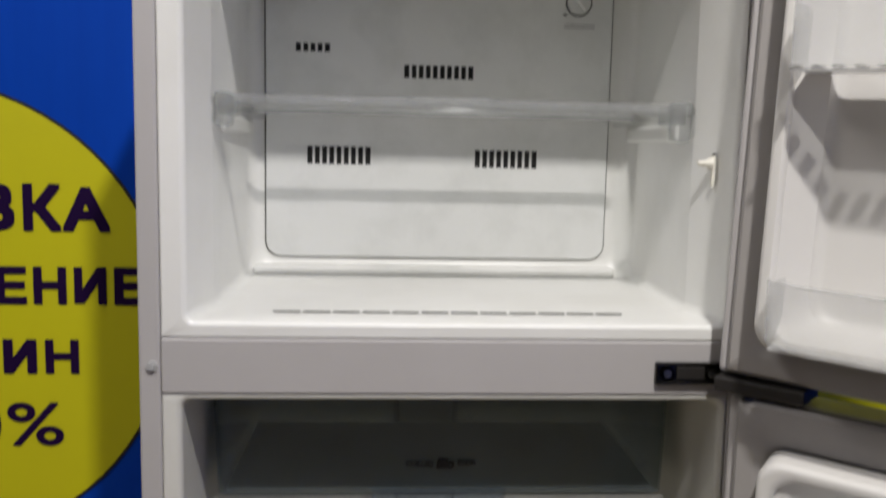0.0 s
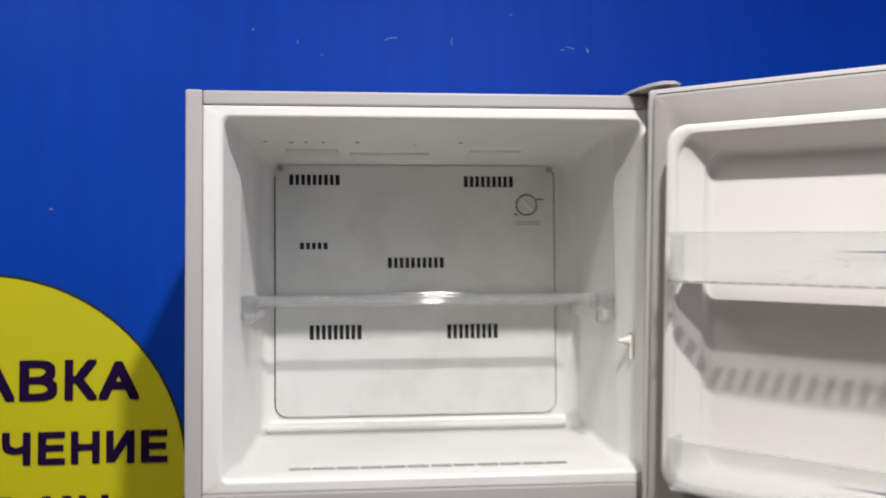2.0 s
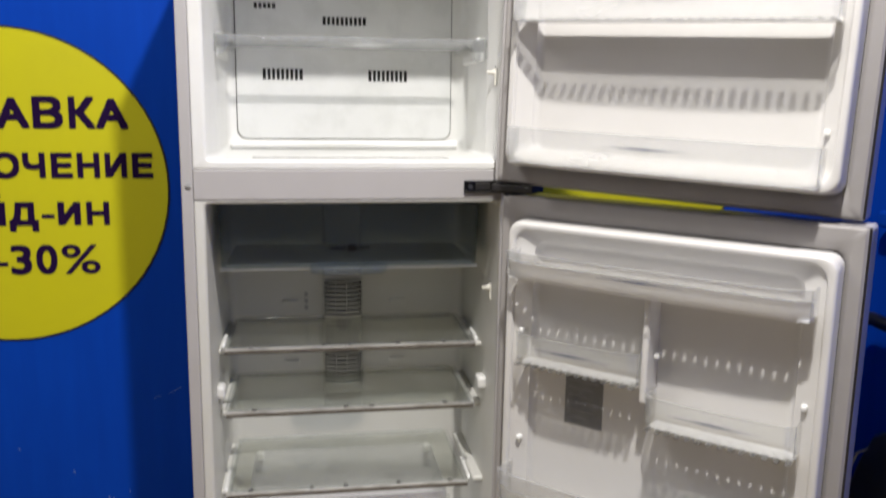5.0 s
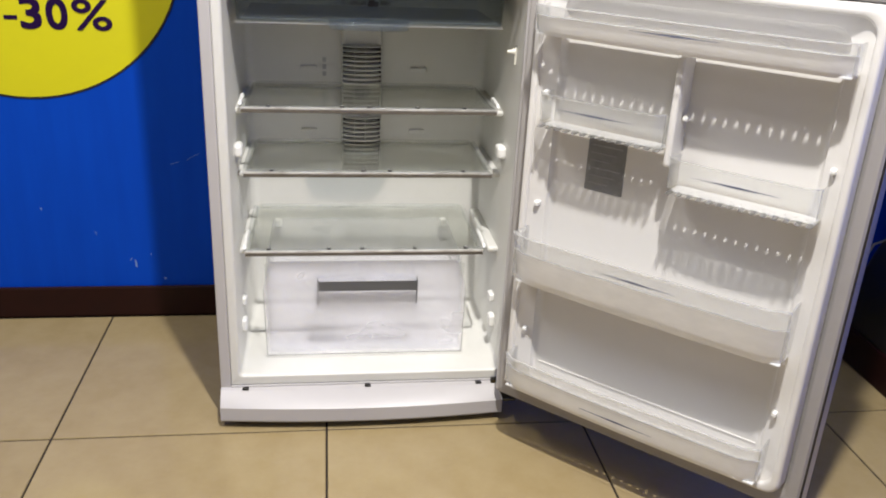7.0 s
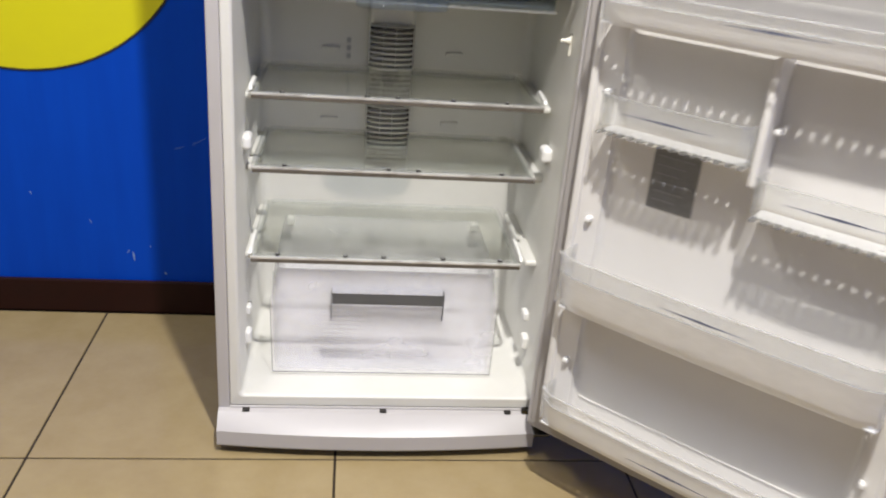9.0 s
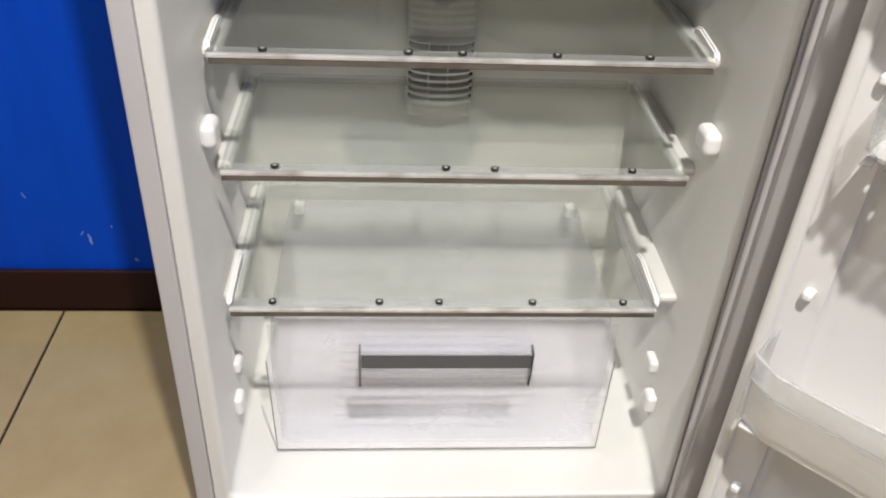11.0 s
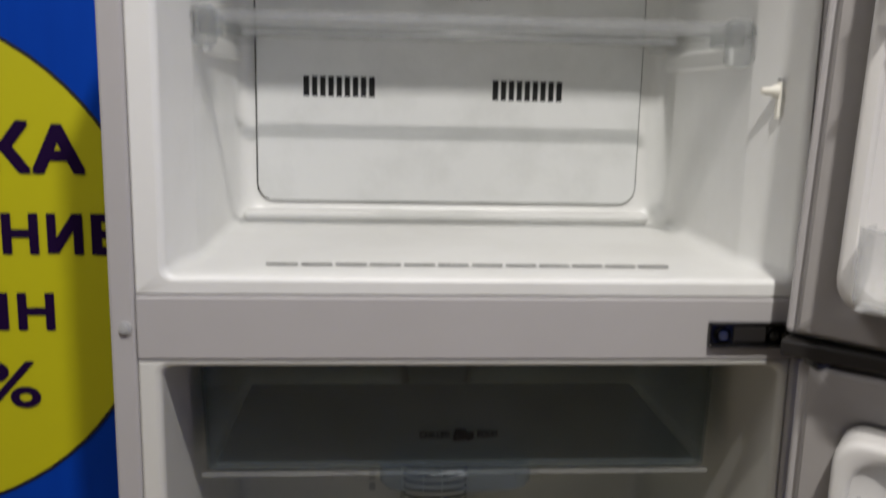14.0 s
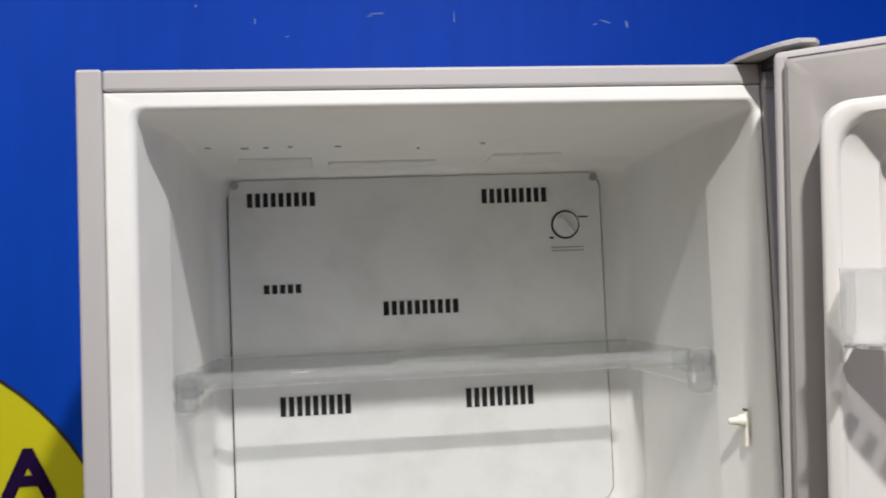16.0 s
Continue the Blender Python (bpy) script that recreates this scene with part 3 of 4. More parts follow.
for k in range(12):
    x0 = 0.136 + k * (0.545 - 0.136) / 12
    part("floor_slot", boxes(((x0, 0.055, 1.1270), (x0 + 0.0312, 0.0605, 1.1283), 0.0004, 1)), SLOT, freezer)
# sloping step at the back of the floor
part("back_step", boxes(((0.066, 0.346, 1.1265), (0.612, 0.3785, 1.142), 0.008, 3)), LINER, freezer)


def door_switch(wall, y, z):
    """A slim upright lever plate with a short pointed plunger and a dark slot at each end."""
    body = part("switch_plate", boxes(((wall - 0.0028, y - 0.0032, z - 0.026), (wall + 0.001, y + 0.0036, z + 0.010), 0.0012)), CREAM, fridge, "cream plastic door switch")
    bm = bmesh.new()
    rings = []
    for u, r in ((0.0, 0.0062), (0.004, 0.0060), (0.007, 0.0040), (0.016, 0.0030), (0.0175, 0.0016)):
        rings.append([(wall - 0.0025 - u, y - 0.001 + r * math.cos(2 * math.pi * a / 10), z + 0.001 + r * 1.1 * math.sin(2 * math.pi * a / 10)) for a in range(10)])
    part("plunger", loft(bm, rings, True, True), CREAM, body, smooth=True)
    part("switch_slot", boxes(((wall - 0.0016, y - 0.0030, z + 0.0105), (wall + 0.001, y + 0.0032, z + 0.0128))), RECESS, body)


door_switch(0.6385, 0.046, 1.305)
door_switch(CX1 - 0.0015, 0.066, 0.842)

# old smudges on the freezer ceiling
for x, y, wide in ((0.086, 0.198, 0.008), (0.126, 0.205, 0.014), (0.150, 0.203, 0.010), (0.179, 0.201, 0.007), (0.234, 0.202, 0.009), (0.404, 0.200, 0.007), (0.330, 0.225, 0.005)):
    bm = bmesh.new()
    ring = [(x + wide / 2 * rng.uniform(0.4, 1) * math.cos(a), y + 0.0022 * rng.uniform(0.4, 1) * math.sin(a)) for a in (2 * math.pi * k / 9 for k in range(9))]
    loft(bm, [flat(ring, 1.6242), flat(ring, 1.6226)], True, True)
    part("smudge", bm, GREY, freezer, "small grey smudge")

# clear freezer shelf
shelf = thing("freezer_shelf", pose(0, 0, 1.36), "clear moulded plastic freezer shelf on side ledges", "shelf")
bm = bmesh.new()
loft(bm, [flat(rr(0.062, 0.628, 0.110, 0.366, 0.012), 0.006), flat(rr(0.060, 0.630, 0.108, 0.368, 0.013), 0.008), flat(rr(0.060, 0.630, 0.108, 0.368, 0.013), 0.010), flat(rr(0.062, 0.628, 0.110, 0.366, 0.012), 0.012)], True, True)
part("plate", bm, CLEAR, shelf, smooth=True).visible_shadow = False
bm = bmesh.new()
prof = [(0.100, 0.000), (0.0955, 0.002), (0.094, 0.007), (0.0955, 0.013), (0.100, 0.016), (0.107, 0.0160), (0.109, 0.0125), (0.103, 0.011), (0.100, 0.006), (0.1015, 0.002)]
part("front_lip", loft(bm, [[(x, y, z) for y, z in prof] for x in (0.066, 0.15, 0.34, 0.53, 0.627)], True, True), THICK, shelf, "bright clear rolled front lip", smooth=True)
part("rear_edge", boxes(((0.066, 0.3655, 0.004), (0.624, 0.3700, 0.014), 0.0015)), EDGE, shelf)
for x0, x1, low in ((0.0640, 0.0860, -0.022), (0.600, 0.6265, -0.030)):
    ob = part("end_bracket", boxes(((x0, 0.088, low), (x1, 0.104, 0.018), 0.006, 4), ((x0 + 0.002, 0.1042, -0.010), (x1 - 0.002, 0.150, 0.014), 0.004, 3)), BRACKET, shelf, "chunky clear end bracket")
    bm = bmesh.new()
    cx, cz, rx, rz = (x0 + x1) / 2, (low + 0.018) / 2, (x1 - x0) / 2 + 0.004, (0.018 - low) / 2 + 0.001
    tube(bm, [(cx + rx * math.cos(radians(a)), 0.088, cz + rz * math.sin(radians(a))) for a in range(0, 361, 20)], 0.0020, 8)
    part("bracket_rim", bm, CLEAR, ob, "clear rounded rim", smooth=True)
    part("side_rail", boxes(((x0 + 0.001, 0.150, -0.006), (x1 - 0.002, 0.362, 0.004), 0.003)), CLEAR, shelf)
# Rib added so that its shadow draws the grey band on the panel.
part("shadow_rib", boxes(((0.088, 0.238, -0.001), (0.598, 0.252, 0.0058), 0.002)), BRACKET, shelf, "clear cross rib added for its shadow on the duct panel")
part("handle_tab", boxes(((0.285, 0.112, 0.0122), (0.395, 0.117, 0.0185), 0.001), ((0.285, 0.136, 0.0122), (0.395, 0.140, 0.0185), 0.001), ((0.285, 0.1172, 0.0122), (0.306, 0.1358, 0.0165), 0.001), ((0.374, 0.1172, 0.0122), (0.395, 0.1358, 0.0165), 0.001)), CLEAR, shelf, "moulded clear grip slot")
for x0, x1 in ((GX0 + 0.008, GX0 + 0.015), (GX1 - 0.019, GX1 - 0.008)):
    part("shelf_ledge", boxes(((x0, 0.150, 1.332), (x1, 0.372, 1.3535), 0.004, 3)), LINER, freezer)

# ---- cooler inside ----
# louvred air column on the back wall
CB = 0.404
col = part("air_column", boxes(((0.280, CB - 0.020, 0.500), (0.380, CB - 0.001, 1.020), 0.010, 3)), DIM_LINER, cooler, "white air column")
for z0, z1, cnt in ((0.708, 0.799, 8), (0.533, 0.624, 8)):
    # Black sheet painted as the shade behind the slats.
    part("louvre_shade", boxes(((0.284, CB - 0.0214, z0), (0.376, CB - 0.0195, z1))), DARK, col)
    for k in range(cnt + 1):
        z = z0 + (z1 - z0) * k / cnt
        bm = bmesh.new()
        arcs = []
        for q in range(13):
            u = q / 6 - 1
            y = CB - 0.0206 - 0.020 * (1 - u * u) ** 0.5
            thick = 0.0052 - 0.0034 * k / cnt
            arcs.append([(0.330 + 0.047 * u, CB - 0.0205, z + thick), (0.330 + 0.047 * u, y, z + thick - 0.003), (0.330 + 0.047 * u, y, z - 0.0030), (0.330 + 0.047 * u, CB - 0.0205, z)])
        part("louvre_slat", loft(bm, arcs, True, True), DIM_LINER, col, smooth=True)
    for x in (0.312, 0.339):
        part("louvre_bar", boxes(((x - 0.0006, CB - 0.0408, z0), (x + 0.0006, CB - 0.020, z1), 0.0003, 1)), DIM_LINER, col)
bm = bmesh.new()
disc(bm, (0.330, CB - 0.0195, 0.690), (0, -1, 0), 0.020, 0.003, 28)
part("emblem", bm, GREY, col, "round moulded grey emblem")
for x in (0.20, 0.47):
    part("wall_boss", boxes(((x - 0.02, CB - 0.006, 0.735), (x + 0.02, CB - 0.0005, 0.745), 0.002)), DIM_LINER, cooler)
    part("wall_boss", boxes(((x - 0.02, CB - 0.006, 0.578), (x + 0.02, CB - 0.0005, 0.588), 0.002)), DIM_LINER, cooler)
for z in (0.720, 0.737, 0.754):
    part("print_bar", boxes(((0.234, CB - 0.0025, z), (0.243, CB - 0.001, z + 0.011))), GREY, cooler)
part("back_ledge", boxes(((0.075, CB - 0.012, 0.683), (0.600, CB - 0.0005, 0.692), 0.003)), DIM_LINER, cooler)

# side ledges moulded into the walls, one under each shelf, and free stubs between
for z, y0 in ((0.699, 0.110), (0.555, 0.107), (0.383, 0.066)):
    for x0, x1 in ((CX0 - 0.001, 0.0665), (0.6170, CX1 + 0.001)):
        part("wall_ledge", boxes(((x0, y0 + 0.045, z - 0.018), (x1, 0.388, z - 0.0042), 0.006, 3)), DIM_LINER, cooler)
for z, y0, long, high, out in ((0.611, 0.096, 0.040, 0.030, 0.0175), (0.193, 0.090, 0.028, 0.030, 0.012), (0.243, 0.116, 0.030, 0.020, 0.010)):
    for x0, x1 in ((CX0 - 0.001, CX0 + out), (CX1 - out - 0.003, CX1 + 0.001)):
        part("wall_stop", boxes(((x0, y0, z - high / 2), (x1, y0 + long, z + high / 2), min(0.0085, high / 2 - 0.001, out / 2), 5)), LINER, cooler, "white moulded stop")


def glass_shelf(z, y0, x0, x1, studs, label, cap=0.0):
    ob = thing("glass_shelf", pose(0, 0, z), label, "shelf", "cooler shelves")
    bm = bmesh.new()
    box(bm, (x0 + 0.004, y0 + 0.006, 0.0006), (x1 - 0.004, 0.386, 0.0046), 0.0012)
    part("pane", bm, GLASS, ob).visible_shadow = False
    bm = bmesh.new()
    prof = [(y0 + 0.0075, 0.0050), (y0 + 0.0075, 0.0068), (y0 + 0.003, 0.0074), (y0, 0.0064), (y0, 0.0032), (y0 + 0.003, 0.0028), (y0 + 0.0055, 0.0030), (y0 + 0.0055, 0.0050)]
    part("front_trim", loft(bm, [[(x, y, q) for y, q in prof] for x in (x0, (x0 + x1) / 2, x1)], True, True), TRIM, ob, "silvery metal front trim")
    part("clear_lip", boxes(((x0 + 0.004, y0 + 0.0078, 0.0049), (x1 - 0.004, y0 + 0.0240, 0.0066), 0.0006)), EDGE, ob, "clear plastic lip over the glass")
    part("lower_strip", boxes(((x0 + 0.001, y0 + 0.0008, -0.0048), (x1 - 0.001, y0 + 0.0055, 0.0027), 0.001)), BROWN_GREY, ob, "mottled dark brown lower strip")
    for xa, xb in ((x0 - 0.003, x0 + 0.010), (x1 - 0.010, x1 + 0.003)):
        part("side_rail", boxes(((xa, y0 + 0.018, -0.0040), (xb, 0.384, 0.0085), 0.003)), CLEAR, ob)
    if cap:
        for xa, xb in ((x0 - 0.004, x0 + 0.003), (x1 - 0.001, x1 + 0.0055)):
            bm = bmesh.new()
            loft(bm, [[(x, y0 + 0.004, 0.0092), (x, y0 + 0.012, 0.0180), (x, y0 + cap * 0.8, 0.0225), (x, y0 + cap, 0.0180), (x, y0 + cap, 0.0092)] for x in (xa, xb)], True, True)
            bmesh.ops.bevel(bm, geom=list(bm.edges), offset=0.0022, segments=2, affect="EDGES")
            part("end_cap", bm, LINER, ob, "white plastic end cap")
    part("rear_rail", boxes(((x0 + 0.012, 0.376, -0.002), (x1 - 0.012, 0.388, 0.010), 0.003)), EDGE, ob)
    for x in studs:
        bm = bmesh.new()
        disc(bm, (x, y0 + 0.016, 0.006), (0, 0, 1), 0.0050, 0.0030, 14)
        stud = part("stud", bm, BLACK, ob, "small dark clip stud")
        bm = bmesh.new()
        disc(bm, (x, y0 + 0.016, 0.0088), (0, 0, 1), 0.0024, 0.0006, 10)
        part("stud_centre", bm, GREY, stud)
    return ob


glass_shelf(0.699, 0.110, 0.060, 0.620, (0.118, 0.277, 0.337, 0.443, 0.548), "clear glass shelf with silvery front trim", cap=0.092)
glass_shelf(0.555, 0.107, 0.060, 0.618, (0.122, 0.325, 0.384, 0.552), "clear glass shelf with silvery front trim")
glass_shelf(0.383, 0.066, 0.060, 0.600, (0.112, 0.246, 0.322, 0.442, 0.560), "clear glass shelf over the crisper drawer", cap=0.115)

# smoky chiller drawer under the beam
chill = thing("chiller_drawer", pose(0, 0, 0.884), "smoky blue transparent chiller drawer under the beam", "drawer")
bm = bmesh.new()
loft(bm, [flat(rr(0.066, 0.612, 0.112, 0.380, 0.012), 0.0), flat(rr(0.060, 0.618, 0.106, 0.384, 0.012), 0.004), flat(rr(0.056, 0.622, 0.104, 0.386, 0.012), 0.140), flat(rr(0.0585, 0.6195, 0.1065, 0.3835, 0.011), 0.140), flat(rr(0.0625, 0.6155, 0.1085, 0.3815, 0.011), 0.006)], cap0=True, cap1=True)
part("tray", bm, SMOKE, chill, smooth=True)
part("tray_floor", boxes(((0.070, 0.116, 0.0066), (0.608, 0.378, 0.0086), 0.0008)), SMOKE_FLOOR, chill, "cloudy ribbed tray floor")
bm = bmesh.new()
loops = []
for k in range(17):
    u = k / 8 - 1
    x = 0.333 + 0.083 * u
    out = 0.030 * max(0.0, 1 - u ** 4) ** 0.5 + 0.003
    loops.append([(x, 0.1030, 0.002), (x, 0.1030 - out, -0.007), (x, 0.1010 - out, -0.003), (x, 0.1020 - out * 0.9, 0.010), (x, 0.1030, 0.013)])
part("handle", loft(bm, loops, True, True), GRIP, chill, "bowed clear blue grip", smooth=True)
part("lower_edge", boxes(((0.058, 0.1000, -0.0012), (0.6185, 0.1042, 0.0030), 0.001)), EDGE, chill, "bright clear lower edge")
words("lettering", "CHILLED", (0.3265, 0.1036, 0.041), 0.0075, 0.034, PRINTED, chill, bold=0.0003)
words("lettering", "Bio", (0.3525, 0.1036, 0.038), 0.0150, 0.023, PRINTED, chill, bold=0.0010, slant=0.25)
words("lettering", "ROOM", (0.3785, 0.1036, 0.042), 0.0075, 0.022, PRINTED, chill, bold=0.0003)
part("chiller_cover", boxes(((CX0 + 0.002, 0.150, 1.029), (CX1 - 0.002, 0.400, 1.036), 0.002)), GREY, cooler, "grey plastic cover over the drawer")

# crisper drawer
crisp = thing("crisper_drawer", pose(0, 0, 0.114), "clear bluish plastic crisper drawer with a recessed grip", "drawer")
bm = bmesh.new()
loft(bm, [flat(rr(0.106, 0.562, 0.104, 0.372, 0.016), 0.0), flat(rr(0.103, 0.562, 0.094, 0.378, 0.018), 0.004), flat(rr(0.098, 0.564, 0.088, 0.382, 0.018), 0.170), flat(rr(0.104, 0.556, 0.092, 0.384, 0.018), 0.240), flat(rr(0.108, 0.552, 0.096, 0.380, 0.016), 0.240), flat(rr(0.102, 0.560, 0.092, 0.378, 0.016), 0.168), flat(rr(0.107, 0.558, 0.098, 0.374, 0.016), 0.007)], True, True)
part("tub", bm, CRISP, crisp, smooth=True).visible_shadow = False
PLATE = [(0.101, 0.006), (0.563, 0.006), (0.5655, 0.176), (0.562, 0.194), (0.545, 0.236), (0.541, 0.244), (0.117, 0.244), (0.113, 0.236), (0.100, 0.194), (0.0965, 0.176)]
bm = bmesh.new()
loft(bm, [[(x, y, z) for x, z in PLATE] for y in (0.0850, 0.0815)], True, True)
face = part("front_plate", bm, CRISP, crisp, "clear front plate with cut upper corners")
face.visible_shadow = False
# Grey lines paint the darkening that refraction gives the clear plate's edges.
for xa, za, xb, zb in ((0.101, 0.006, 0.0965, 0.176), (0.563, 0.006, 0.5655, 0.176)):
    bm = bmesh.new()
    tube(bm, [(xa, 0.0811, za), (xb, 0.0811, zb)], 0.0008, 6)
    part("plate_edge", bm, SLOT, face, "grey line drawn for the dark refraction along the plate edge")
part("plate_edge", boxes(((0.101, 0.0804, 0.0046), (0.563, 0.0818, 0.0064))), SLOT, face)
for xa, xb in ((0.102, 0.114), (0.545, 0.560)):
    part("corner_block", boxes(((xa, 0.0780, 0.206), (xb, 0.0814, 0.240), 0.0015)), EDGE, face, "bright clear corner block")
bm = bmesh.new()
loft(bm, [[(x, 0.0814, 0.205), (x, 0.0640, 0.2035), (x, 0.0640, 0.2012), (x, 0.0814, 0.2012)] for x in (0.2225, 0.4475)], True, True)
part("grip_hood", bm, CRISP, crisp, "clear ledge over the grip")
# Opaque grey sheet painted as the shade under the grip ledge.
part("grip_slot_shade", boxes(((0.2225, 0.0655, 0.177), (0.4475, 0.0675, 0.2010), 0.0006)), RECESS, crisp, "dark grey sheet drawn as the shade in the grip slot")
bm = bmesh.new()
loft(bm, [[(x, 0.0655, 0.1768), (x, 0.0638, 0.1740), (x, 0.0700, 0.1500), (x, 0.0812, 0.1400), (x, 0.0814, 0.1440), (x, 0.0725, 0.1530), (x, 0.0675, 0.1740)] for x in (0.2225, 0.4475)], True, True)
part("grip", bm, CRISP, crisp, "clear curved pull below the slot", smooth=True)
# Dark grey side strips draw the shaded ends of the grip.
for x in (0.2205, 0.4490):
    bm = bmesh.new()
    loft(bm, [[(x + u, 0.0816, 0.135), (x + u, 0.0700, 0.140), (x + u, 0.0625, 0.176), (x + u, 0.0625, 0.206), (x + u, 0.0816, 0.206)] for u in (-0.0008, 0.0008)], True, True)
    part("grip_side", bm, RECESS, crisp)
for n in range(12):
    y = 0.125 + n * 0.020
    part("floor_rib", boxes(((0.180, y - 0.0025, 0.0066), (0.490, y + 0.0025, 0.0094), 0.001, 1)), CRISP_RIB, crisp)
for x in (0.118, 0.546):
    part("rear_clip", boxes(((x - 0.008, 0.366, 0.222), (x + 0.008, 0.386, 0.240), 0.003)), LINER, crisp)


# ---- doors ----
def door_slab(name, at, z0, z1, lz0, lz1, label, recess=0.0, ridge=0.034, wide=0.67, ls0=0.034, ls1=0.640, edge=0.018, inset=0.062, drop=0.047, rise=0.010):
    """A thick open door seen from inside: steel outer skin, gasket frame and moulded inner liner. Local x runs from the hinge, -y towards the room."""
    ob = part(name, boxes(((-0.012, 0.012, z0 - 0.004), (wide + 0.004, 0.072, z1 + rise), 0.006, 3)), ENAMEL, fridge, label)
    ob.matrix_world = at
    bm = bmesh.new()
    loft(bm, [front(rr(0.000, wide, z0, z1, 0.004), 0.0125), front(rr(0.000, wide, z0, z1, 0.004), 0.006), front(rr(0.004, wide - 0.004, z0 + 0.004, z1 - 0.004, 0.006), 0.0015), front(rr(0.020, wide - 0.020, z0 + 0.020, z1 - 0.020, 0.010), 0.0005), front(rr(ls0 - 0.006, ls1 + 0.006, lz0 - 0.006, lz1 + 0.006, 0.02), 0.003), front(rr(ls0 + 0.004, ls1 - 0.004, lz0 + 0.004, lz1 - 0.004, 0.02), 0.0115)])
    part("gasket", bm, GASKET, ob, "grey magnetic gasket frame", smooth=True)
    part("skin_joint", boxes(((0.002, 0.0095, z1 - 0.001), (wide - 0.002, 0.0118, z1 + min(0.0022, rise))), ((wide - 0.001, 0.0085, z0), (wide + 0.0035, 0.0118, z1))), BLACK, ob, "dark joint behind the gasket")
    bm = bmesh.new()
    loops = [front(rr(ls0, ls1, lz0, lz1, 0.022), 0.003), front(rr(ls0 + 0.002, ls1 - 0.002, lz0 + 0.002, lz1 - 0.002, 0.024), -ridge * 0.75)]
    for k in range(5):
        a = radians(90 * k / 4)
        o = 0.002 + 0.006 * (1 - math.cos(a))
        loops.append(front(rr(ls0 + o, ls1 - o, lz0 + o, lz1 - o, 0.026), -ridge * 0.75 - ridge * 0.25 * math.sin(a)))
    for k in range(1, 5):
        a = radians(90 * k / 4)
        o = edge - 0.006 * (1 - math.sin(a))
        loops.append(front(rr(ls0 + o, ls1 - o, lz0 + o, lz1 - o, 0.03), -ridge + ridge * 0.22 * (1 - math.cos(a))))
    loops.append(front(rr(ls0 + inset - 0.010, ls1 - inset + 0.010, lz0 + edge + 0.010, lz1 - drop + 0.010, 0.030), recess - 0.014))
    for k in range(1, 4):
        a = radians(90 * k / 3)
        o = 0.010 * (1 - math.cos(a))
        loops.append(front(rr(ls0 + inset - 0.010 + o, ls1 - inset + 0.010 - o, lz0 + edge + 0.010 + o, lz1 - drop + 0.010 - o, 0.026), recess - 0.014 + 0.014 * math.sin(a)))
    loft(bm, loops, cap1=True)
    part("inner_liner", bm, DOOR_LINER, ob, "white moulded inner door liner", smooth=True)
    return ob


UP_Z = 1.37
UP = pose(0.628, -0.068, UP_Z, 0, 1.95, -42)
LOW = pose(0.628, -0.068, 0.55, 0, 0.5, -43.5) @ Matrix.Translation((0, 0, -0.55))
upper = door_slab("freezer_door", UP, 1.090 - UP_Z, 1.648 - UP_Z, 1.126 - UP_Z, 1.600 - UP_Z, "white freezer door swung wide open", recess=0.006, ridge=0.040, inset=0.053, drop=0.042)
lower = door_slab("cooler_door", LOW, 0.092, 1.064, 0.135, 1.020, "tall white cooler door swung wide open", rise=0.001)


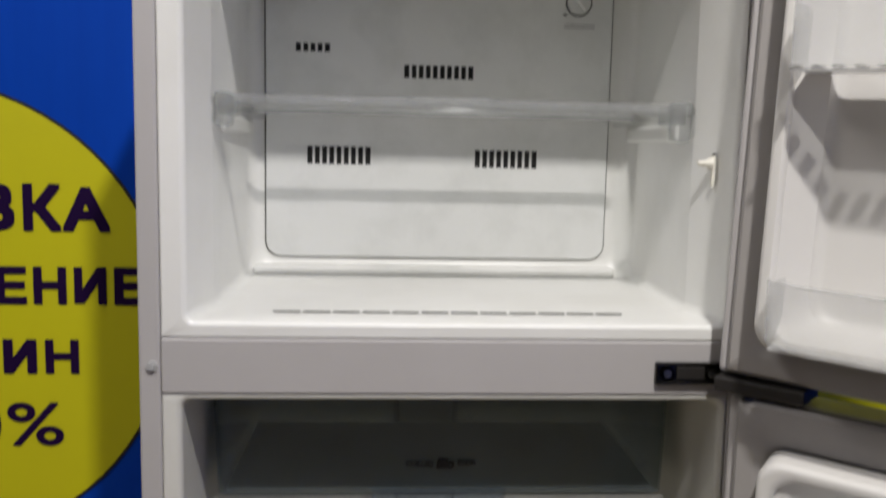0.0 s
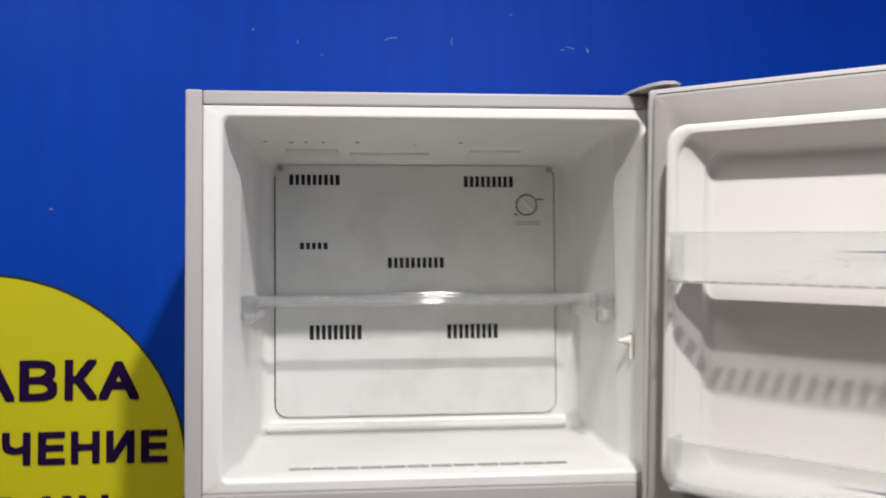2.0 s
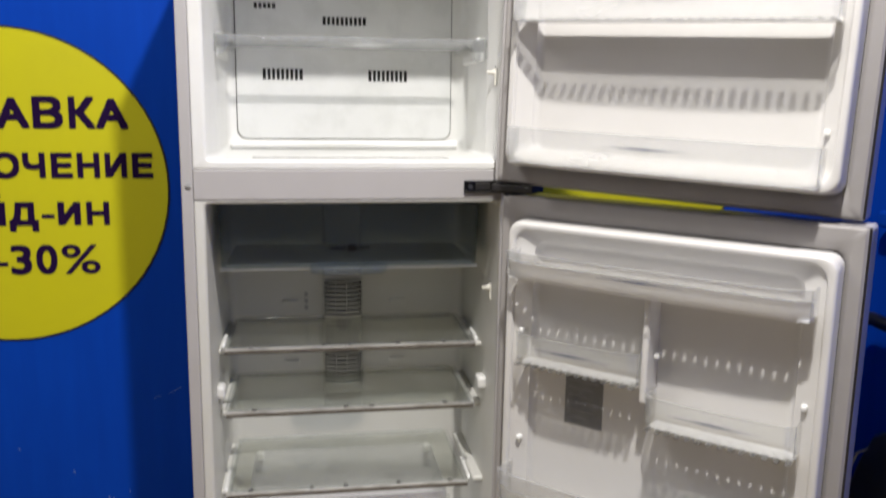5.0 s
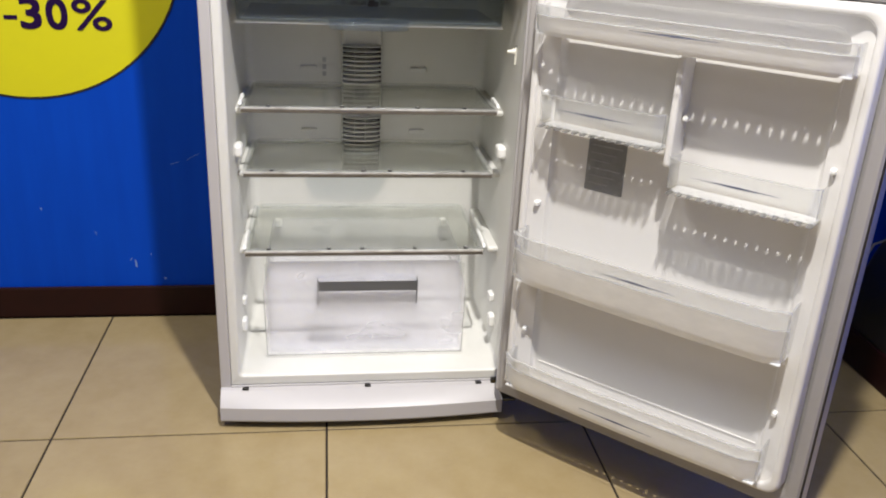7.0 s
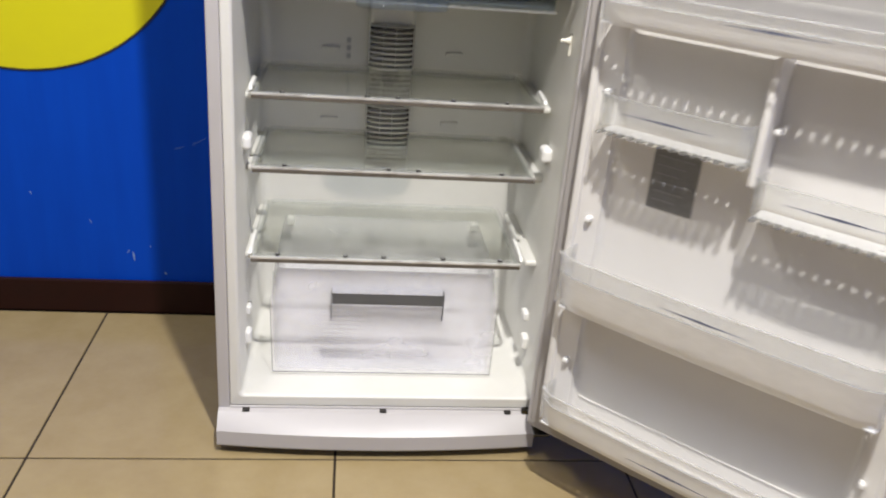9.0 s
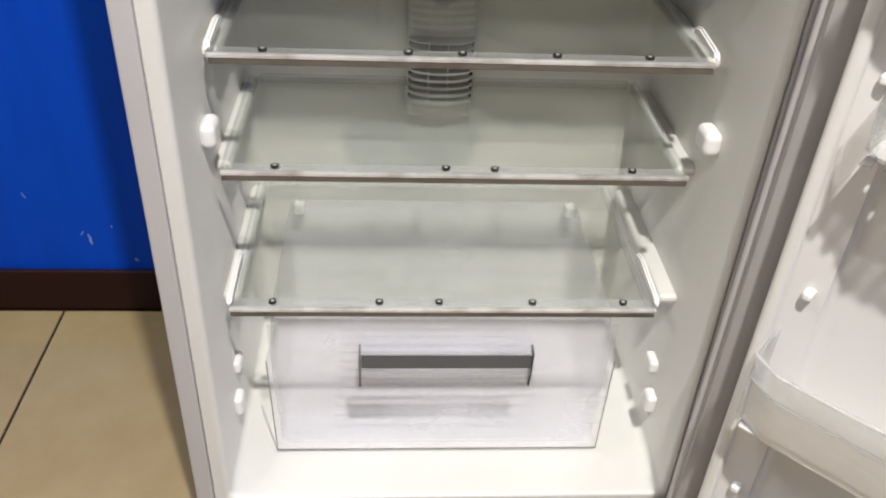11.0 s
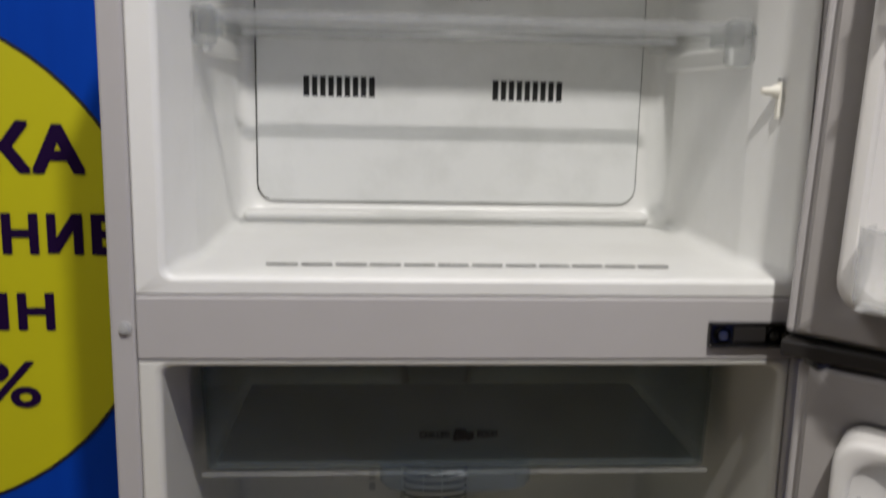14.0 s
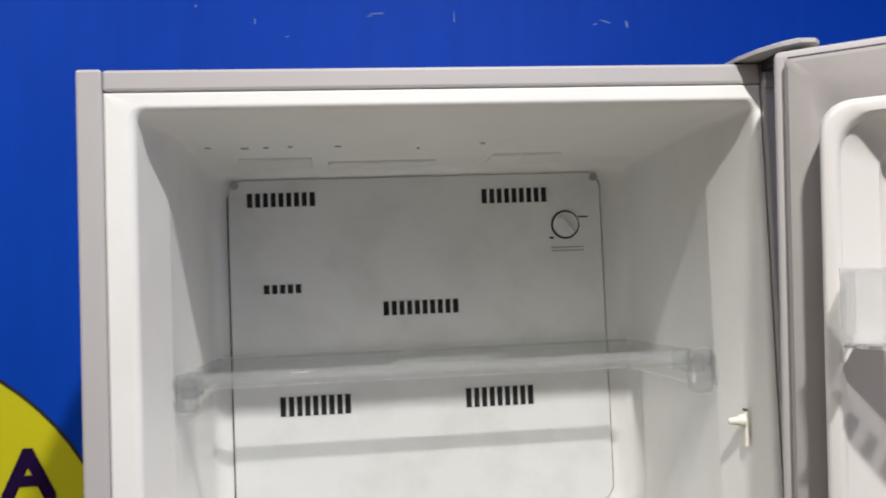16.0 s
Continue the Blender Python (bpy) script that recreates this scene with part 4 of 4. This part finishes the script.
def door_bin(at, s0, s1, z0, z1, depth, label, material, group, slots=(), ribs=(), mark=True, toe=0.80, frosted=0.0, bar=0.0140, mark_at=0.022):
    """A moulded door bin: front wall curving into the floor, thin ends, a row of slots along the floor's front. Local z runs up from its floor."""
    ob = thing("door_bin", at @ Matrix.Translation((0, 0, z0)), label, "door bin", group)
    h, t = z1 - z0, 0.0022
    n = 18
    fronts = []
    for k in range(n + 1):
        u = k / n
        x = s0 + (s1 - s0) * u
        bow = 0.006 * (1 - (2 * u - 1) ** 2)
        end = min(u, 1 - u)
        fronts.append((x, -depth - bow + 0.016 * max(0.0, 1 - end / 0.04) ** 2))
    back = depth * (1 - toe)
    outer = [(back, 0.0), (back * 0.45, h * 0.05 + 0.001), (back * 0.12, h * 0.16 + 0.002), (0.0, h * 0.34), (-0.003, h * 0.6), (-0.005, h - 0.0015)]
    if frosted:
        outer = [(back, 0.0), (back * 0.88, 0.003), (back * 0.72, h * 0.16), (back * 0.50, h * 0.40), (back * 0.28, h * 0.64), (-0.004, h - 0.0015)]
    cut = 4

    def wall(name, line, mat, lab=""):
        skin = [(a, b) for a, b in line] + [(a + t, b + t * 0.6) for a, b in reversed(line)]
        bm = bmesh.new()
        part(name, loft(bm, [[(x, y + a, b) for a, b in skin] for x, y in fronts], True, True), mat, ob, lab, smooth=True)

    if frosted:
        wall("lower_front", outer[:cut + 1], FROST, "white frosted lower front")
        wall("front_wall", [(a, b + 0.0004) for a, b in outer[cut:]], FROST if frosted > 1 else material)
    else:
        wall("front_wall", outer, material)
    part("top_rim", loft(bmesh.new(), [[(x, y + a, b) for a, b in ((-0.0062, h - 0.0012), (-0.0062, h + 0.0010), (-0.0022, h + 0.0010), (-0.0022, h - 0.0004))] for x, y in fronts], True, True), material, ob)
    for x0, x1 in ((s0, s0 + 0.0035), (s1 - 0.0035, s1)):
        part("end_wall", boxes(((x0, -depth + 0.016, h * 0.12), (x1, -0.012, h - 0.002), 0.0012)), material, ob)
    ends = (s0 + 0.0036, s1 - 0.0036)

    def comb(bm, a, b, wide, pitch, lift=0.0):
        """Cross bars of the floor between two distances from the door."""
        count = max(4, int((s1 - s0) / pitch))
        for k in range(count + 1):
            x = ends[0] + (ends[1] - ends[0] - wide) * k / count
            box(bm, (x, -b, 0.0002 + lift), (x + wide, -a - 0.0001, 0.0024 + lift))

    bm = bmesh.new()
    if slots:
        box(bm, (ends[0], -slots[0], 0.0002), (ends[1], -0.010, 0.0024))
        comb(bm, slots[0], slots[1], bar, 0.0185)
        box(bm, (ends[0], -slots[2], 0.0002), (ends[1], -slots[1] - 0.0001, 0.0024))
    else:
        box(bm, (ends[0], -(ribs[0] if ribs else depth * toe) + 0.0005, 0.0002), (ends[1], -0.010, 0.0024))
    part("bin_floor", bm, FLOORING, ob, "slotted cloudy floor" if slots else "")
    if ribs:
        bm = bmesh.new()
        comb(bm, ribs[1], ribs[2], ribs[3], 0.0185, 0.0006)
        part("floor_ribs", bm, RIBBED, ob, "clear ribs along the front of the floor")
    if mark:
        c = s0 + (s1 - s0) * 0.5
        bm = bmesh.new()
        ys = -depth - 0.006 - 0.0065
        loops = [[(c + u * 0.078, ys, h - mark_at - w), (c + u * 0.078, ys - 0.0008, h - mark_at - w), (c + u * 0.078, ys - 0.0008, h - mark_at + w), (c + u * 0.078, ys, h - mark_at + w)] for u, w in ((-1, 0.0002), (-0.5, 0.0008), (0, 0.0020), (0.5, 0.0008), (1, 0.0002))]
        part("printed_mark", loft(bm, loops, True, True), PRINT, ob, "thin blue-grey tapered print")
    return ob


FLOORING = clear("cloudy_bin_floor", (0.93, 0.935, 0.935), 0.9, 0.15, (0.80, 0.80, 0.80), 0.92, milk=0.18, vary=0.05)
FROST = clear("frosted_white_plastic", (0.95, 0.955, 0.955), 0.9, 0.16, (0.90, 0.90, 0.895), 0.90, milk=0.18)
door_bin(UP, 0.056, 0.612, 1.395 - UP_Z, 1.457 - UP_Z, 0.082, "shallow clear plastic bin on the freezer door", MILKY, "freezer door bins", toe=0.99, ribs=(0.052, 0.066, 0.0815, 0.0090))
door_bin(UP, 0.056, 0.610, 1.136 - UP_Z, 1.203 - UP_Z, 0.080, "clear plastic bin low on the freezer door", MILKY, "freezer door bins")
door_bin(LOW, 0.058, 0.612, 0.914, 0.968, 0.088, "white translucent top bin on the cooler door", MILKY, "cooler door bins", toe=0.82, frosted=1, slots=(0.0515, 0.0575, 0.0700))
door_bin(LOW, 0.078, 0.328, 0.742, 0.808, 0.072, "small clear pocket bin on the cooler door", POCKET, "cooler door bins", toe=0.72, slots=(0.0325, 0.0370, 0.0518), ribs=(0.0, 0.053, 0.0715, 0.0085))
door_bin(LOW, 0.346, 0.604, 0.672, 0.738, 0.072, "clear deep pocket bin on the cooler door", POCKET, "cooler door bins", toe=0.72, slots=(0.0325, 0.0370, 0.0518), ribs=(0.0, 0.053, 0.0715, 0.0085))
door_bin(LOW, 0.056, 0.602, 0.413, 0.526, 0.092, "large white translucent bottle bin on the cooler door", MILKY, "cooler door bins", frosted=1, toe=0.70)
door_bin(LOW, 0.056, 0.602, 0.164, 0.246, 0.082, "white translucent bin low on the cooler door", MILKY, "cooler door bins", frosted=1, mark_at=0.046, slots=(0.052, 0.059, 0.0652))

part("liner_ridge", boxes(((0.100, -0.0018, 0.2095), (0.574, 0.0005, 0.2140), 0.001, 2)), DOOR_LINER, lower, "thin moulded ridge")

# upright divider and pegs of the cooler door
part("divider", boxes(((0.3305, -0.054, 0.715), (0.3435, 0.004, 0.912), 0.005, 3)), DOOR_LINER, lower, "white upright divider")
for s, z in ((0.070, 0.80), (0.605, 0.76), (0.072, 0.575), (0.350, 0.80), (0.600, 0.30), (0.072, 0.29)):
    part("peg", boxes(((s - 0.005, -0.030, z - 0.005), (s + 0.005, -0.010, z + 0.005), 0.003, 3)), LINER, lower, "white bin peg")
part("peg", boxes(((0.601, -0.026, 1.220 - UP_Z), (0.611, -0.010, 1.230 - UP_Z), 0.003, 3)), LINER, upper, "white bin peg")

# black block added by the hinge to darken the gap between the two doors
arm = part("door_gap_block", boxes(((-0.020, -0.002, 1.0685), (0.072, 0.050, 1.0835), 0.002)), BLACK, hinge, "black block added by the hinge to darken the gap between the doors")
arm.matrix_world = pose(0.628, -0.068, 0, 0, 0, -42.5)

# grey information sticker on the cooler door
sticker = part("sticker", boxes(((0.160, -0.0012, 0.622), (0.240, 0.0004, 0.725), 0.0005, 1)), STICKER, lower, "grey printed information sticker")

STICKER_PRINT = painted("faded_sticker_print", (0.27, 0.27, 0.27), (0.22, 0.22, 0.22), 0.5)
for n in range(6):
    z = 0.714 - n * 0.015
    part("print_bar", boxes(((0.168, -0.0020, z - 0.0022), (0.232 - 0.012 * (n % 3), -0.0011, z))), STICKER_PRINT, sticker)


# ---- floor tiles, 60 cm, laid last ----
TS = 0.6
bm = bmesh.new()
box(bm, (-TS / 2 + 0.0024, -TS / 2 + 0.0024, -0.006), (TS / 2 - 0.0024, TS / 2 - 0.0024, 0.0), 0.0012, 1)
tile_mesh = bpy.data.meshes.new("tile")
bm.to_mesh(tile_mesh)
bm.free()
tile_mesh.materials.append(TILE)
for i in range(-4, 4):
    for j in range(-7, 2):
        cx, cy = 0.238 - TS / 2 + i * TS, -0.058 - TS / 2 + j * TS
        if XW - 0.3 < cx < XE + 0.3 and YS - 0.3 < cy < YN + 0.3:
            t = new("tile", tile_mesh)
            t.location = (cx, cy, 0)
            t.parent = floor
